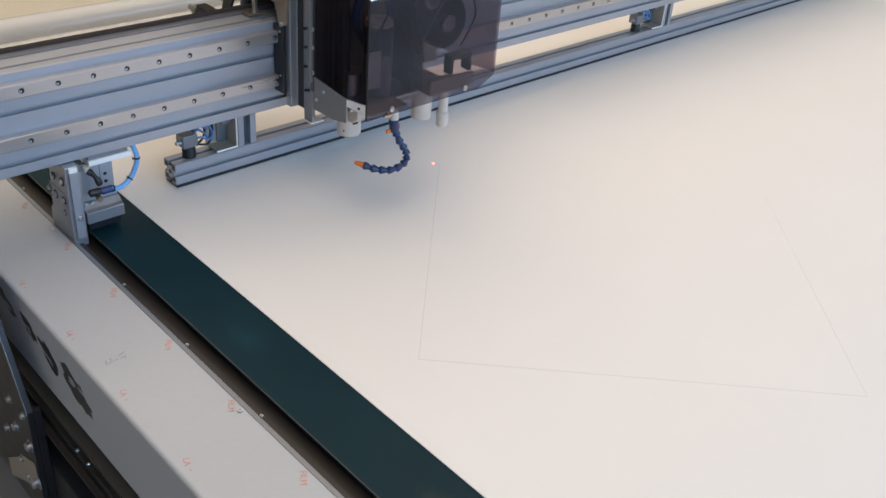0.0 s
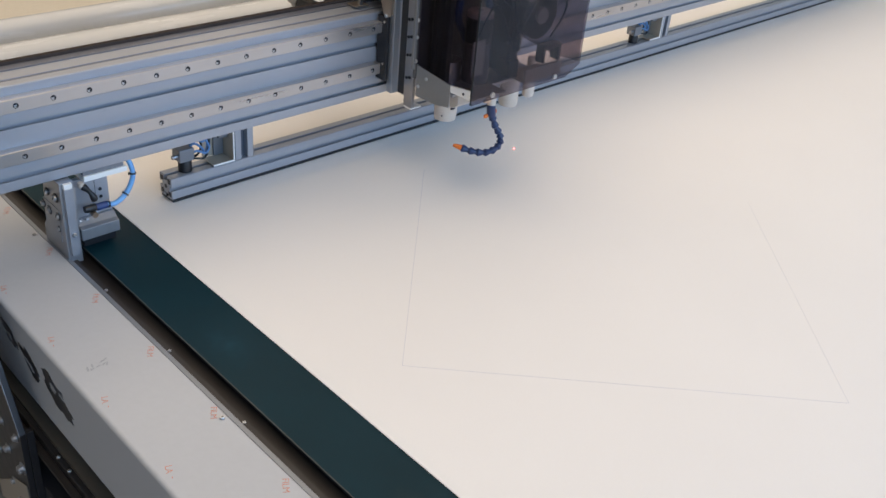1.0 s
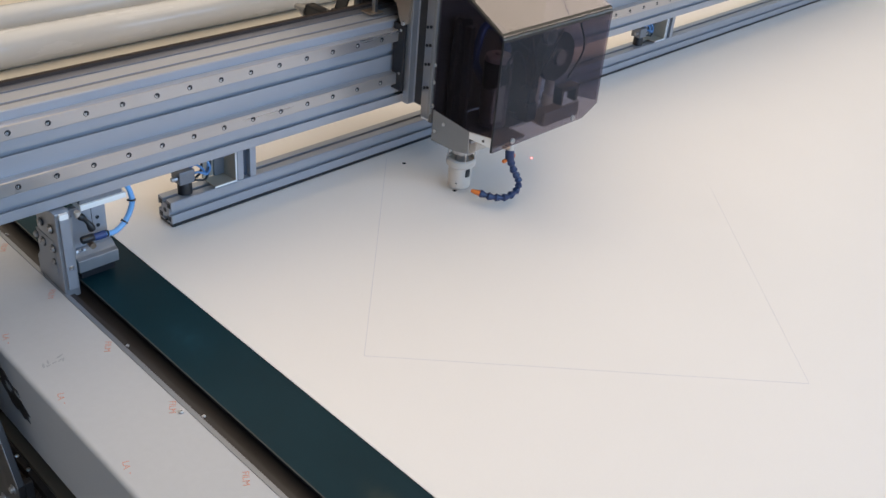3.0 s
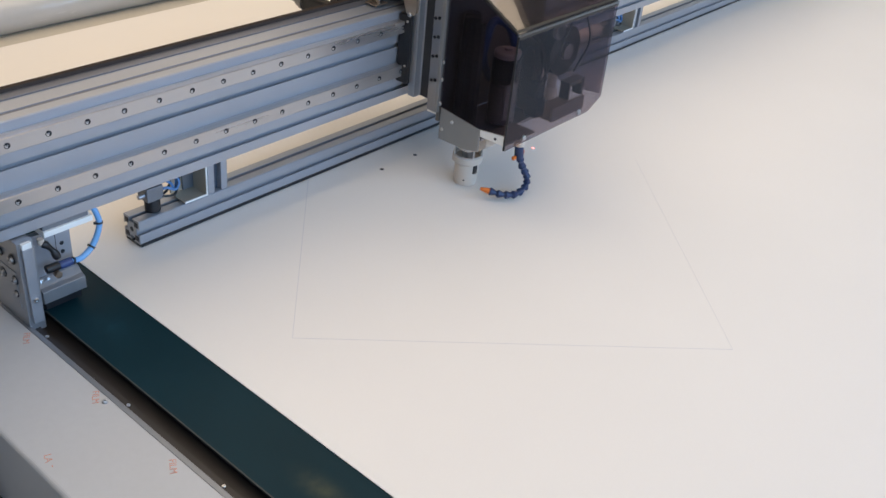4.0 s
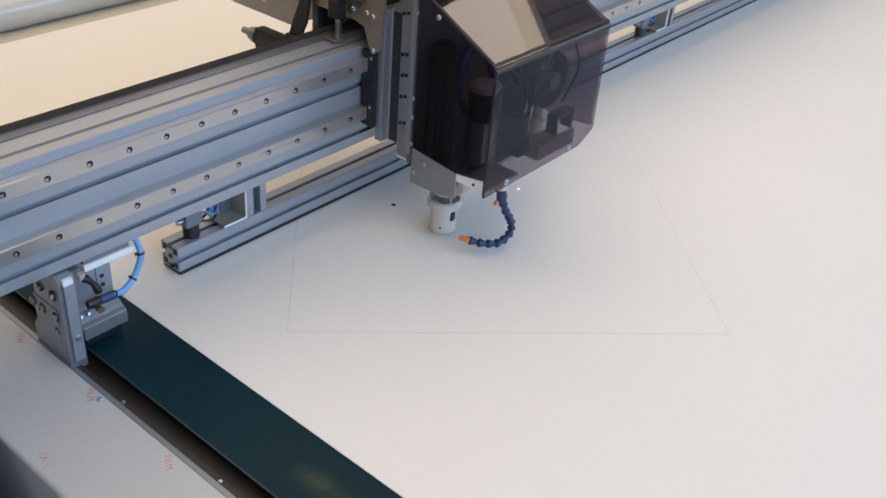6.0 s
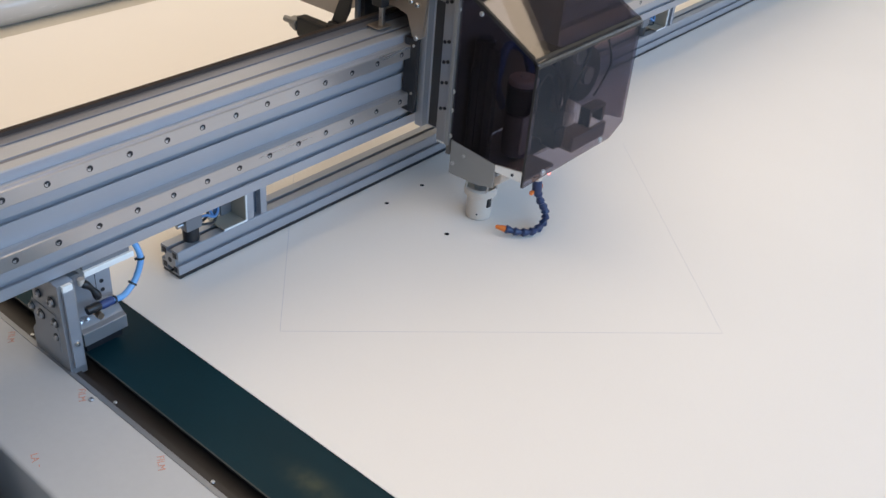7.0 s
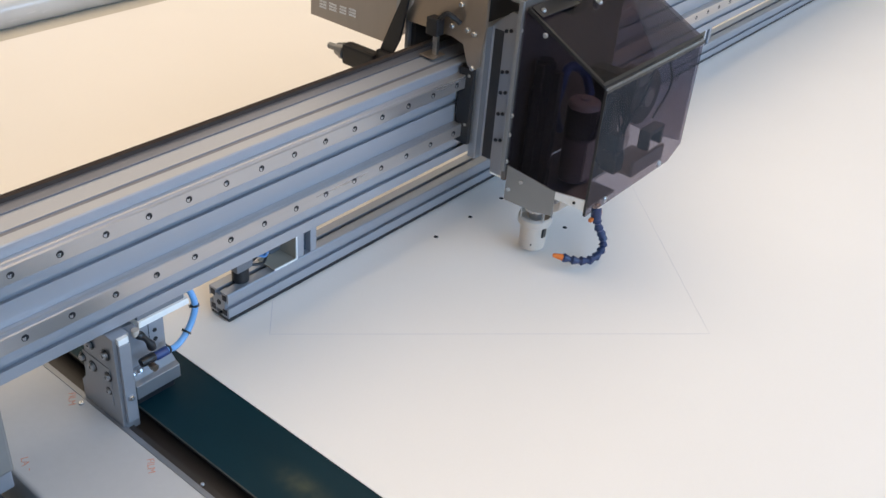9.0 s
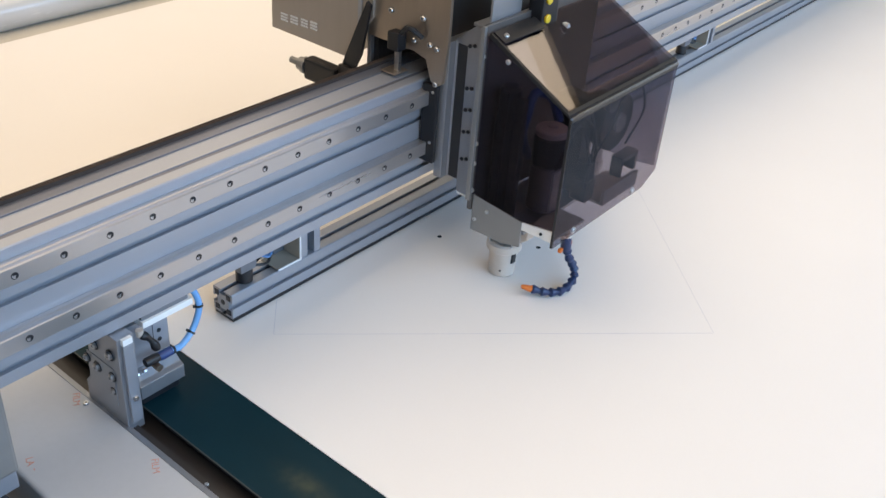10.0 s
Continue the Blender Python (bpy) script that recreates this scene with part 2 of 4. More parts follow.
def extruded(outline, a0, a1, axis="x", bevel=0.0, bm=None):
    """A closed outline drawn out along an axis; outline pairs are (y, z) for x, (x, z) for y, (x, y) for z."""
    own = bmesh.new()

    def co(u, v, a):
        return {"x": (a, u, v), "y": (u, a, v), "z": (u, v, a)}[axis]

    lo = [own.verts.new(co(u, v, a0)) for u, v in outline]
    hi = [own.verts.new(co(u, v, a1)) for u, v in outline]
    k = len(outline)
    for i in range(k):
        own.faces.new((lo[i], lo[(i + 1) % k], hi[(i + 1) % k], hi[i]))
    own.faces.new(lo)
    own.faces.new(hi)
    if bevel:
        bmesh.ops.recalc_face_normals(own, faces=own.faces)
        bmesh.ops.bevel(own, geom=own.edges[:], offset=bevel, segments=2, affect="EDGES", profile=0.6)
    return join(bm, own)


def smooth_path(points, n=10):
    """Catmull-Rom points through the given ones."""
    p = [Vector(q) for q in points]
    p = [p[0] * 2 - p[1]] + p + [p[-1] * 2 - p[-2]]
    out = []
    for a, b, c, d in zip(p, p[1:], p[2:], p[3:]):
        for i in range(n):
            t = i / n
            out.append(0.5 * ((2 * b) + (c - a) * t + (2 * a - 5 * b + 4 * c - d) * t * t + (3 * b - a - 3 * c + d) * t ** 3))
    out.append(p[-2])
    return out


def swept(path, radius, n=10, bm=None):
    own = bmesh.new()
    rings = []
    for i, q in enumerate(path):
        d = (path[min(i + 1, len(path) - 1)] - path[max(i - 1, 0)]).normalized()
        s = d.orthogonal().normalized() if i == 0 else (side - d * side.dot(d)).normalized()
        side = s
        u = d.cross(s)
        r = radius(i / (len(path) - 1)) if callable(radius) else radius
        rings.append([own.verts.new(q + (s * math.cos(2 * math.pi * k / n) + u * math.sin(2 * math.pi * k / n)) * r) for k in range(n)])
    for a, b in zip(rings, rings[1:]):
        for i in range(n):
            own.faces.new((a[i], a[(i + 1) % n], b[(i + 1) % n], b[i]))
    own.faces.new(rings[0])
    own.faces.new(rings[-1])
    return join(bm, own)


def slotted(y0, y1, z0, z1, x0, x1, cols, rows, slot=0.0085, deep=0.009):
    """An extruded profile whose four sides carry T-slots at the middle of each cell."""
    cy, cz = (y1 - y0) / cols, (z1 - z0) / rows
    h, lip, wide = slot / 2, 0.0022, 0.0075
    out = []

    def side(n, step, at):
        for i in range(n):
            c = (i + 0.5) * step
            for u, w in ((c - h, 0), (c - h, lip), (c - wide, lip), (c - wide, deep), (c + wide, deep), (c + wide, lip), (c + h, lip), (c + h, 0)):
                out.append(at(u, w))

    def corner(y, z, sy, sz, flip):
        r = 0.0016
        a, b = (y + sy * r, z), (y, z + sz * r)
        out.extend((a, b) if flip else (b, a))

    corner(y0, z0, 1, 1, False)
    side(cols, cy, lambda u, w: (y0 + u, z0 + w))
    corner(y1, z0, -1, 1, True)
    side(rows, cz, lambda u, w: (y1 - w, z0 + u))
    corner(y1, z1, -1, -1, False)
    side(cols, cy, lambda u, w: (y1 - u, z1 - w))
    corner(y0, z1, 1, -1, True)
    side(rows, cz, lambda u, w: (y0 + w, z1 - u))
    return extruded(out, x0, x1, "x")


def empty(name, label, category, **more):
    return tagged(new(name), label, category, **more)


def screw_head(r=0.0045, h=0.004):
    return turned([(r, 0), (r, h * 0.7), (r * 0.8, h), (r * 0.45, h), (r * 0.45, h * 0.4), (0.0002, h * 0.4)], 12)


def place(ob, m, parent=None):
    ob.parent = parent
    ob.matrix_basis = m
    return ob


def repeat(ob, name, spots, parent):
    """More pieces on the first one's mesh."""
    for m in spots:
        c = new(name, ob.data)
        place(c, m, parent)


# ---- hall ----
def hall():
    t = 0.2
    tagged(part("floor", box(HX0 - t, HX1 + t, HY0 - t, HY1 + t, HZ0 - t, HZ0), CONCRETE), "grey concrete workshop floor", "floor", kind="structure")
    bm = box(HX0 - t, HX1 + t, HY0 - t, -2.5, HZ1, HZ1 + t)
    # gap left for the added front fill light
    box(HX0 - t, -2.0, -2.5, -1.0, HZ1, HZ1 + t, bm=bm)
    box(1.2, HX1 + t, -2.5, -1.0, HZ1, HZ1 + t, bm=bm)
    box(HX0 - t, HX1 + t, -1.0, -0.5, HZ1, HZ1 + t, bm=bm)
    box(HX0 - t, -1.5, -0.5, 4.9, HZ1, HZ1 + t, bm=bm)
    box(4.45, HX1 + t, -0.5, 0.6, HZ1, HZ1 + t, bm=bm)
    box(5.32, HX1 + t, 0.6, 4.9, HZ1, HZ1 + t, bm=bm)
    box(HX0 - t, HX1 + t, 4.9, HY1 + t, HZ1, HZ1 + t, bm=bm)
    tagged(part("ceiling", bm, CEIL), "warm grey workshop ceiling with a roof light and an added fill opening", "ceiling", kind="structure")
    tagged(part("wall_north", box(HX0 - t, HX1 + t, HY1, HY1 + t, HZ0, HZ1), WALL), "plain painted workshop wall", "wall", kind="structure")
    tagged(part("wall_west", box(HX0 - t, HX0, HY0, HY1, HZ0, HZ1), WALL), "plain painted workshop wall", "wall", kind="structure")
    bm = box(HX0 - t, HX1 + t, HY0 - t, HY0, HZ0, 0.7)
    box(HX0 - t, HX1 + t, HY0 - t, HY0, 2.9, HZ1, bm=bm)
    box(HX0 - t, -2.7, HY0 - t, HY0, 0.7, 2.9, bm=bm)
    box(4.3, HX1 + t, HY0 - t, HY0, 0.7, 2.9, bm=bm)
    tagged(part("wall_south", bm, WALL), "plain painted workshop wall with a long window", "wall", kind="structure")
    bm = box(HX1, HX1 + t, HY0, HY1, HZ0, 0.7)
    box(HX1, HX1 + t, HY0, HY1, 2.5, HZ1, bm=bm)
    box(HX1, HX1 + t, HY0, -2.2, 0.7, 2.5, bm=bm)
    box(HX1, HX1 + t, 3.8, HY1, 0.7, 2.5, bm=bm)
    tagged(part("wall_east", bm, WALL), "plain painted workshop wall with a long window", "wall", kind="structure")


hall()


# ---- table ----
def table():
    th = empty("cutting_table", "large flatbed cutting table with a dark frame", "machine table")
    part("bed", box(-0.10, 3.35, -1.3, 1.9, -0.12, -0.0045, 0.002), DARKFRAME, th)
    part("ledge", box(-0.1463, -0.1350, -1.3, 1.9, -0.06, -0.0025), CHANNEL, th)
    part("channel", box(-0.1350, -0.1005, -1.3, 1.9, -0.06, -0.022), CHANNEL, th, "dark brown guide channel beside the belt")
    part("frame_beam", box(-0.262, -0.15, -1.3, 1.9, -0.42, -0.035, 0.004), DARKFRAME, th)
    part("lower_rail", box(-0.312, -0.262, -1.3, 1.9, -0.44, -0.31, 0.004), DARKFRAME, th)
    part("side_rail", box(-0.300, -0.270, -1.3, 1.9, -0.235, -0.215, 0.002), DARKPLATE, th)
    part("rail_channel", extruded([(-0.2905, -0.2148), (-0.2640, -0.2148), (-0.2640, -0.160), (-0.2660, -0.160), (-0.2680, -0.205), (-0.2860, -0.2075), (-0.2905, -0.2075)], -1.3, 1.9, "y"), OILBROWN, th, "brown oiled steel channel under the cover")
    part("rail_lip", box(-0.312, -0.3002, -1.3, 1.9, -0.238, -0.232, 0.001), CHANNEL, th)
    for y in (0.3583, 0.3181, -0.10, -0.14):
        b = part("bolt", screw_head(0.0035, 0.003), SCREW, th)
        b.matrix_basis = pose(-0.2965, y, -0.215)
    for x in (-0.2, 3.2):
        for y in (-1.2, 1.8):
            part("leg", box(x - 0.05, x + 0.05, y - 0.05, y + 0.05, HZ0, -0.12 if x > 0 else -0.42, 0.004), DARKFRAME, th)
    belt = tagged(part("conveyor_belt", box(-0.1095, 0.03, -1.3, 1.9, -0.0042, -0.0018, 0.0006), BELT), "dark green rubber conveyor belt along the table", "conveyor belt")
    part("belt_hem", box(-0.1098, -0.1078, -1.3, 1.9, -0.0040, -0.0015), SMUDGEDARK, belt, "worn grey hem of the belt")
    # board
    sh = tagged(part("white_board", box(0.0, 3.30, -1.25, 1.325, -0.0016, 0.0, 0.0004), SHEET), "large matt white board lying flat on the table", "board")
    # folded side cover under protective film
    cv = empty("side_cover", "folded light grey side cover under peeling protective film", "machine cover")
    r = 0.006
    out = [(-0.1480, -0.020), (-0.1465, -0.020), (-0.1465, 0.0012), (-0.1480, 0.0026)]
    out += [(-0.285 - r * math.sin(a), 0.0026 - r + r * math.cos(a)) for a in (0, 0.4, 0.8, 1.2, 1.5708)]
    out += [(-0.291, -0.15), (-0.2895, -0.15), (-0.2895, -0.006), (-0.285, 0.0008), (-0.148, 0.0008)]
    part("cover_sheet", extruded([(x, z) for x, z in out], -1.3, 1.9, "y"), FILM, cv)
    part("edge_strip", box(-0.1540, -0.1466, -1.3, 1.9, 0.0027, 0.0036), SHADEPLATE, cv, "thin aluminium edge strip")
    first = part("edge_screw", screw_head(0.0028, 0.002), SCREW, cv)
    spots = [pose(-0.1402, 0.459 - 0.2087 * k, -0.0024, 0, 0, 0) for k in range(-4, 8)]
    first.matrix_basis = spots[0]
    repeat(first, "edge_screw", spots[1:], cv)
    s = part("cover_screw", screw_head(0.004, 0.003), SCREW, cv)
    s.matrix_basis = pose(-0.162, 0.064, 0.0026)
    s = part("cover_screw", screw_head(0.004, 0.003), SCREW, cv)
    s.matrix_basis = pose(-0.162, 0.690, 0.0026)
    for k in range(-3, 7):
        lettering("FILM", -0.1640 + 0.001 * (k % 3), 0.455 - 0.18 * k, 0.0135, -122, cv)
        lettering("LA", -0.2720 - 0.001 * (k % 2), 0.386 - 0.178 * k, 0.0135, -112, cv)
        bm = box(-0.0018, 0.0018, -0.0007, 0.0007, 0, 0.0002)
        dash = part("print_dash", bm, REDINK, cv)
        dash.matrix_basis = pose(-0.2745, 0.361 - 0.178 * k, 0.0027, 0, 0, -112)
    rnd = random.Random(4)
    for k in range(9):
        x, y = -0.262 + 0.035 * rnd.random(), 0.279 + rnd.uniform(-0.007, 0.007)
        r = rnd.uniform(0.0015, 0.004)
        bm = turned([(r, 0), (r, 0.00015), (0.0002, 0.00015)], 9)
        sm = part("smudge", bm, SMUDGE, cv, "grey adhesive smudge")
        sm.matrix_basis = pose(x, y, 0.0027 + 0.00007 * k, 0, 0, rnd.uniform(0, 90)) @ Matrix.Diagonal((1.6, 0.5, 1, 1))
    # places where the film is torn off the upright side
    for y0, y1, z0, z1, seed in ((0.475, 0.535, -0.075, -0.03, 1), (0.395, 0.465, -0.095, -0.04, 2), (0.285, 0.385, -0.105, -0.032, 3), (0.56, 0.64, -0.07, -0.03, 5)):
        rr = random.Random(seed)
        cyy, czz = (y0 + y1) / 2, (z0 + z1) / 2
        out = []
        for i in range(22):
            a = 2 * math.pi * i / 22
            q = 1 + rr.uniform(-0.28, 0.18)
            u, v = math.cos(a) * (y1 - y0) / 2 * q, math.sin(a) * (z1 - z0) / 2 * q * 0.7
            out.append((cyy + u, czz + v + 0.35 * u))
        patch = part("torn_patch", extruded(out, -0.2916, -0.2909, "x"), TORN, cv, "dark bare steel where the film is torn")
        for k in range(3):
            oy, oz, q = rr.uniform(-0.22, 0.22) * (y1 - y0), rr.uniform(-0.16, 0.16) * (z1 - z0), rr.uniform(0.09, 0.17)
            flake = [(cyy + oy + (u - cyy) * q * 1.5, czz + oz + (v - czz) * q) for u, v in out]
            part("film_flake", extruded(flake, -0.2921, -0.2917, "x"), SMUDGE, patch, "grey shred of film left on the steel")
    # board behind, under the rolls
    tagged(part("rear_table", box(-0.14, 3.35, 1.3275, 2.6, -0.0043, -0.0012, 0.0005), BOARDEDGE), "beige rear table board under the rolls", "table board")
    for k, (y, z, r) in enumerate(((1.415, 0.041, 0.0465), (1.63, 0.034, 0.040))):
        roll(y, z, r)
    # pencilled square on the board, one corner towards the belt
    cx, cy, d = 0.623, 0.0005, 0.5
    c = [(cx - d, cy), (cx, cy - d), (cx + d, cy), (cx, cy + d)]
    for (ax, ay), (bx, by) in ((c[0], c[1]), (c[1], (cx + 0.47, cy - 0.03)), (c[0], (cx - 0.012, cy + d - 0.012))):
        ang = math.degrees(math.atan2(by - ay, bx - ax))
        n = math.hypot(bx - ax, by - ay)
        w = 0.00026 if ax == cx else 0.0004
        ln = part("pencil_line", box(0, n, -w, w, 0.0001, 0.00022), LINE, sh, "faint pencil line")
        ln.matrix_basis = pose(ax, ay, 0, 0, 0, ang)
    return th, cv


def lettering(word, x, y, size, turn, parent):
    cu = bpy.data.curves.new("print", "FONT")
    cu.body, cu.size, cu.extrude = word, size, 0.0001
    cu.materials.append(REDINK)
    ob = new("print", cu)
    ob["label"] = "orange-red printed word"
    return place(ob, pose(x, y, 0.0028, 0, 0, turn), parent)


def roll(y, z, r):
    th = empty("film_roll", "long white roll wrapped in glossy clear film", "material roll", group="rolls behind the board")
    n, pts = 60, []
    rr = random.Random(int(y * 100))
    for i in range(n + 1):
        x = -0.3 + 3.5 * i / n
        pts.append((r * (1 + rr.uniform(-0.012, 0.012)), x))
    part("wrap", turned(pts, 28, "x", (0, y, z)), ROLLFILM, th, smooth=True)
    part("core", turned([(r * 0.45, -0.34), (r * 0.45, 3.24)], 20, "x", (0, y, z)), BOARDEDGE, th)


table_thing, cover = table()


# ---- gantry ----
BX0, BX1 = -0.50, 3.20


def gantry():
    g = empty("gantry", "silver aluminium gantry beam with two guide rails across the table", "machine gantry")
    part("beam", slotted(0.0, 0.09, 0.1515, 0.3315, BX0, BX1, 2, 4), ALU, g)
    for name, z in (("upper_rail", 0.305), ("lower_rail", 0.217)):
        out = [(-0.0005, z - 0.0115), (-0.006, z - 0.0115), (-0.009, z - 0.0085), (-0.012, z - 0.0085), (-0.0145, z - 0.0115), (-0.0172, z - 0.0115), (-0.018, z - 0.0107), (-0.018, z + 0.0102),
               (-0.0167, z + 0.0115), (-0.0135, z + 0.0115), (-0.012, z + 0.0108), (-0.009, z + 0.0108), (-0.006, z + 0.0115), (-0.0005, z + 0.0115)]
        rail = part(name, extruded(out, BX0, BX1, "x"), STEEL, g, "polished steel linear guide rail with counterbored screws")
        x = -0.0783 if name == "upper_rail" else -0.0763
        first = part("rail_screw", turned([(0.0046, 0.0), (0.0046, 0.0006), (0.0036, 0.0006), (0.0034, 0.0002), (0.0019, 0.0003), (0.0013, 0.0010), (0.0002, 0.0014)], 14), DARKSCREW, rail)
        # bright material on one side of the dark head paints a slanted glint
        first.data.materials.append(SCREW)
        for f in first.data.polygons:
            mid = f.center
            f.material_index = 1 if math.hypot(mid.x, mid.y) < 0.0036 and mid.x < 0.0004 and mid.y < 0.0008 else 0
        spots = [pose(x + 0.06 * k, -0.018, z, 90, 0, 0) for k in range(-7, 54)]
        first.matrix_basis = spots[0]
        repeat(first, "rail_screw", spots[1:], rail)
    part("gear_rack", rack_mesh(), RACK, g, "dark oiled toothed rack")
    part("rack_base", box(BX0, BX1, 0.0590, 0.0797, 0.3318, 0.3334, 0.0004), RACKBASE, g)
    part("slot_cover", box(BX0 + 0.01, BX1 - 0.01, 0.0186, 0.0264, 0.3283, 0.3304, 0.0004), RACKBASE, g, "grey plastic strip in the top slot")
    lp = part("lower_profile", slotted(0.0645, 0.1095, 0.0075, 0.0525, 0.0975, BX1 - 0.15, 1, 1), ALU, g)
    for y in (0.0735, 0.1005):
        for z in (0.0165, 0.0435):
            part("cavity", box(0.0966, 0.0974, y - 0.0048, y + 0.0048, z - 0.0048, z + 0.0048, 0.0002), DARKSCREW, lp)
    part("cavity", turned([(0.0045, 0.0966), (0.0045, 0.0974)], 14, "x", (0, 0.087, 0.030)), DARKSCREW, lp)
    part("rubber_strip", box(0.0985, BX1 - 0.15, 0.0655, 0.1085, 0.0012, 0.0072), BLACK, g, "black rubber strip under the lower profile")
    # unseen tray, added only to shade the board and profile under the beam
    shade_trough = extruded([(0.0915, 0.158), (0.165, 0.158), (0.165, 0.192), (0.1625, 0.192), (0.1625, 0.1605), (0.0940, 0.1605), (0.0940, 0.192), (0.0915, 0.192)], BX0 + 0.02, BX1 - 0.1, "x")
    part("shade_tray", shade_trough, GREYBOX, g, "unseen folded tray added behind the beam to cast shade")
    for dx in (0.0, 1.4546):
        hanger(g, dx)
    foot(g)
    side_leg(g)
    return g


def hanger(g, dx):
    """What holds the lower profile to the beam: a short profile, an angle and a valve with its tubes."""
    bm = box(0.244 + dx, 0.2575 + dx, 0.066, 0.108, 0.053, 0.151, 0.0008)
    box(0.2725 + dx, 0.286 + dx, 0.066, 0.108, 0.053, 0.151, 0.0008, bm=bm)
    post = part("hanger_profile", bm, ALU, g)
    # web coloured dark in place of the slot's shade
    part("profile_web", box(0.2577 + dx, 0.2723 + dx, 0.078, 0.1, 0.053, 0.151), SLOTSHADE, post)
    bm = box(0.190 + dx, 0.2353 + dx, 0.0625, 0.1028, 0.0562, 0.0587, 0.0006)
    box(0.2356 + dx, 0.2385 + dx, 0.0625, 0.106, 0.0562, 0.140, 0.0006, bm=bm)
    angle = part("angle_bracket", bm, TAN, g, "bent tan coated angle bracket")
    # white strips paint the light on the bracket's edges
    bm = box(0.190 + dx, 0.2385 + dx, 0.060, 0.0624, 0.0562, 0.0594, 0.0005)
    box(0.2357 + dx, 0.2385 + dx, 0.060, 0.0624, 0.0597, 0.140, 0.0005, bm=bm)
    part("lit_bracket_edge", bm, WHITEMETAL, angle, "bracket edge coloured white as if lit")
    part("bracket_gusset", box(0.213 + dx, 0.2353 + dx, 0.098, 0.1025, 0.0592, 0.128, 0.0008), SHADEPLATE, angle)
    part("bracket_web", box(0.190 + dx, 0.2353 + dx, 0.103, 0.106, 0.0592, 0.140), TAN, g, "tan coated bracket web")
    part("bracket_block", box(0.214 + dx, 0.2350 + dx, 0.078, 0.0975, 0.104, 0.140, 0.001), SHADEPLATE, angle)
    valve = part("air_valve", box(0.122 + dx, 0.154 + dx, 0.070, 0.100, 0.0775, 0.1035, 0.0018), SHADEPLATE, g, "small air valve with blue tubes")
    part("valve_foot", turned([(0.0135, 0.053), (0.0135, 0.072), (0.0115, 0.0770)], 20, at=(0.140 + dx, 0.085, 0)), BLACK, valve, smooth=True)
    part("valve_port", turned([(0.0042, 0.110), (0.0042, 0.1215)], 12, "x", (dx, 0.079, 0.090)), MILLED, valve, smooth=True)
    loops = (
        ((0.147, 0.084, 0.096), (0.158, 0.078, 0.108), (0.172, 0.074, 0.098), (0.182, 0.078, 0.082), (0.192, 0.086, 0.100), (0.196, 0.094, 0.135)),
        ((0.148, 0.080, 0.088), (0.162, 0.072, 0.094), (0.178, 0.070, 0.086), (0.190, 0.076, 0.094), (0.186, 0.086, 0.112), (0.180, 0.094, 0.138)),
        ((0.146, 0.076, 0.082), (0.160, 0.068, 0.080), (0.174, 0.068, 0.078), (0.186, 0.074, 0.088), (0.194, 0.082, 0.106), (0.190, 0.092, 0.138)),
        ((0.150, 0.090, 0.094), (0.160, 0.090, 0.116), (0.170, 0.086, 0.118), (0.176, 0.082, 0.100), (0.168, 0.080, 0.084), (0.158, 0.084, 0.076)),
        ((0.150, 0.086, 0.100), (0.166, 0.082, 0.112), (0.180, 0.082, 0.106), (0.188, 0.086, 0.118), (0.186, 0.094, 0.136)),
    )
    for k, pts in enumerate(loops):
        p = smooth_path([(x + dx, y, z) for x, y, z in pts], 6)
        part("air_tube", swept(p, 0.0024, 8), BLACK if k in (2, 3) else DEEPBLUE, valve, smooth=True)


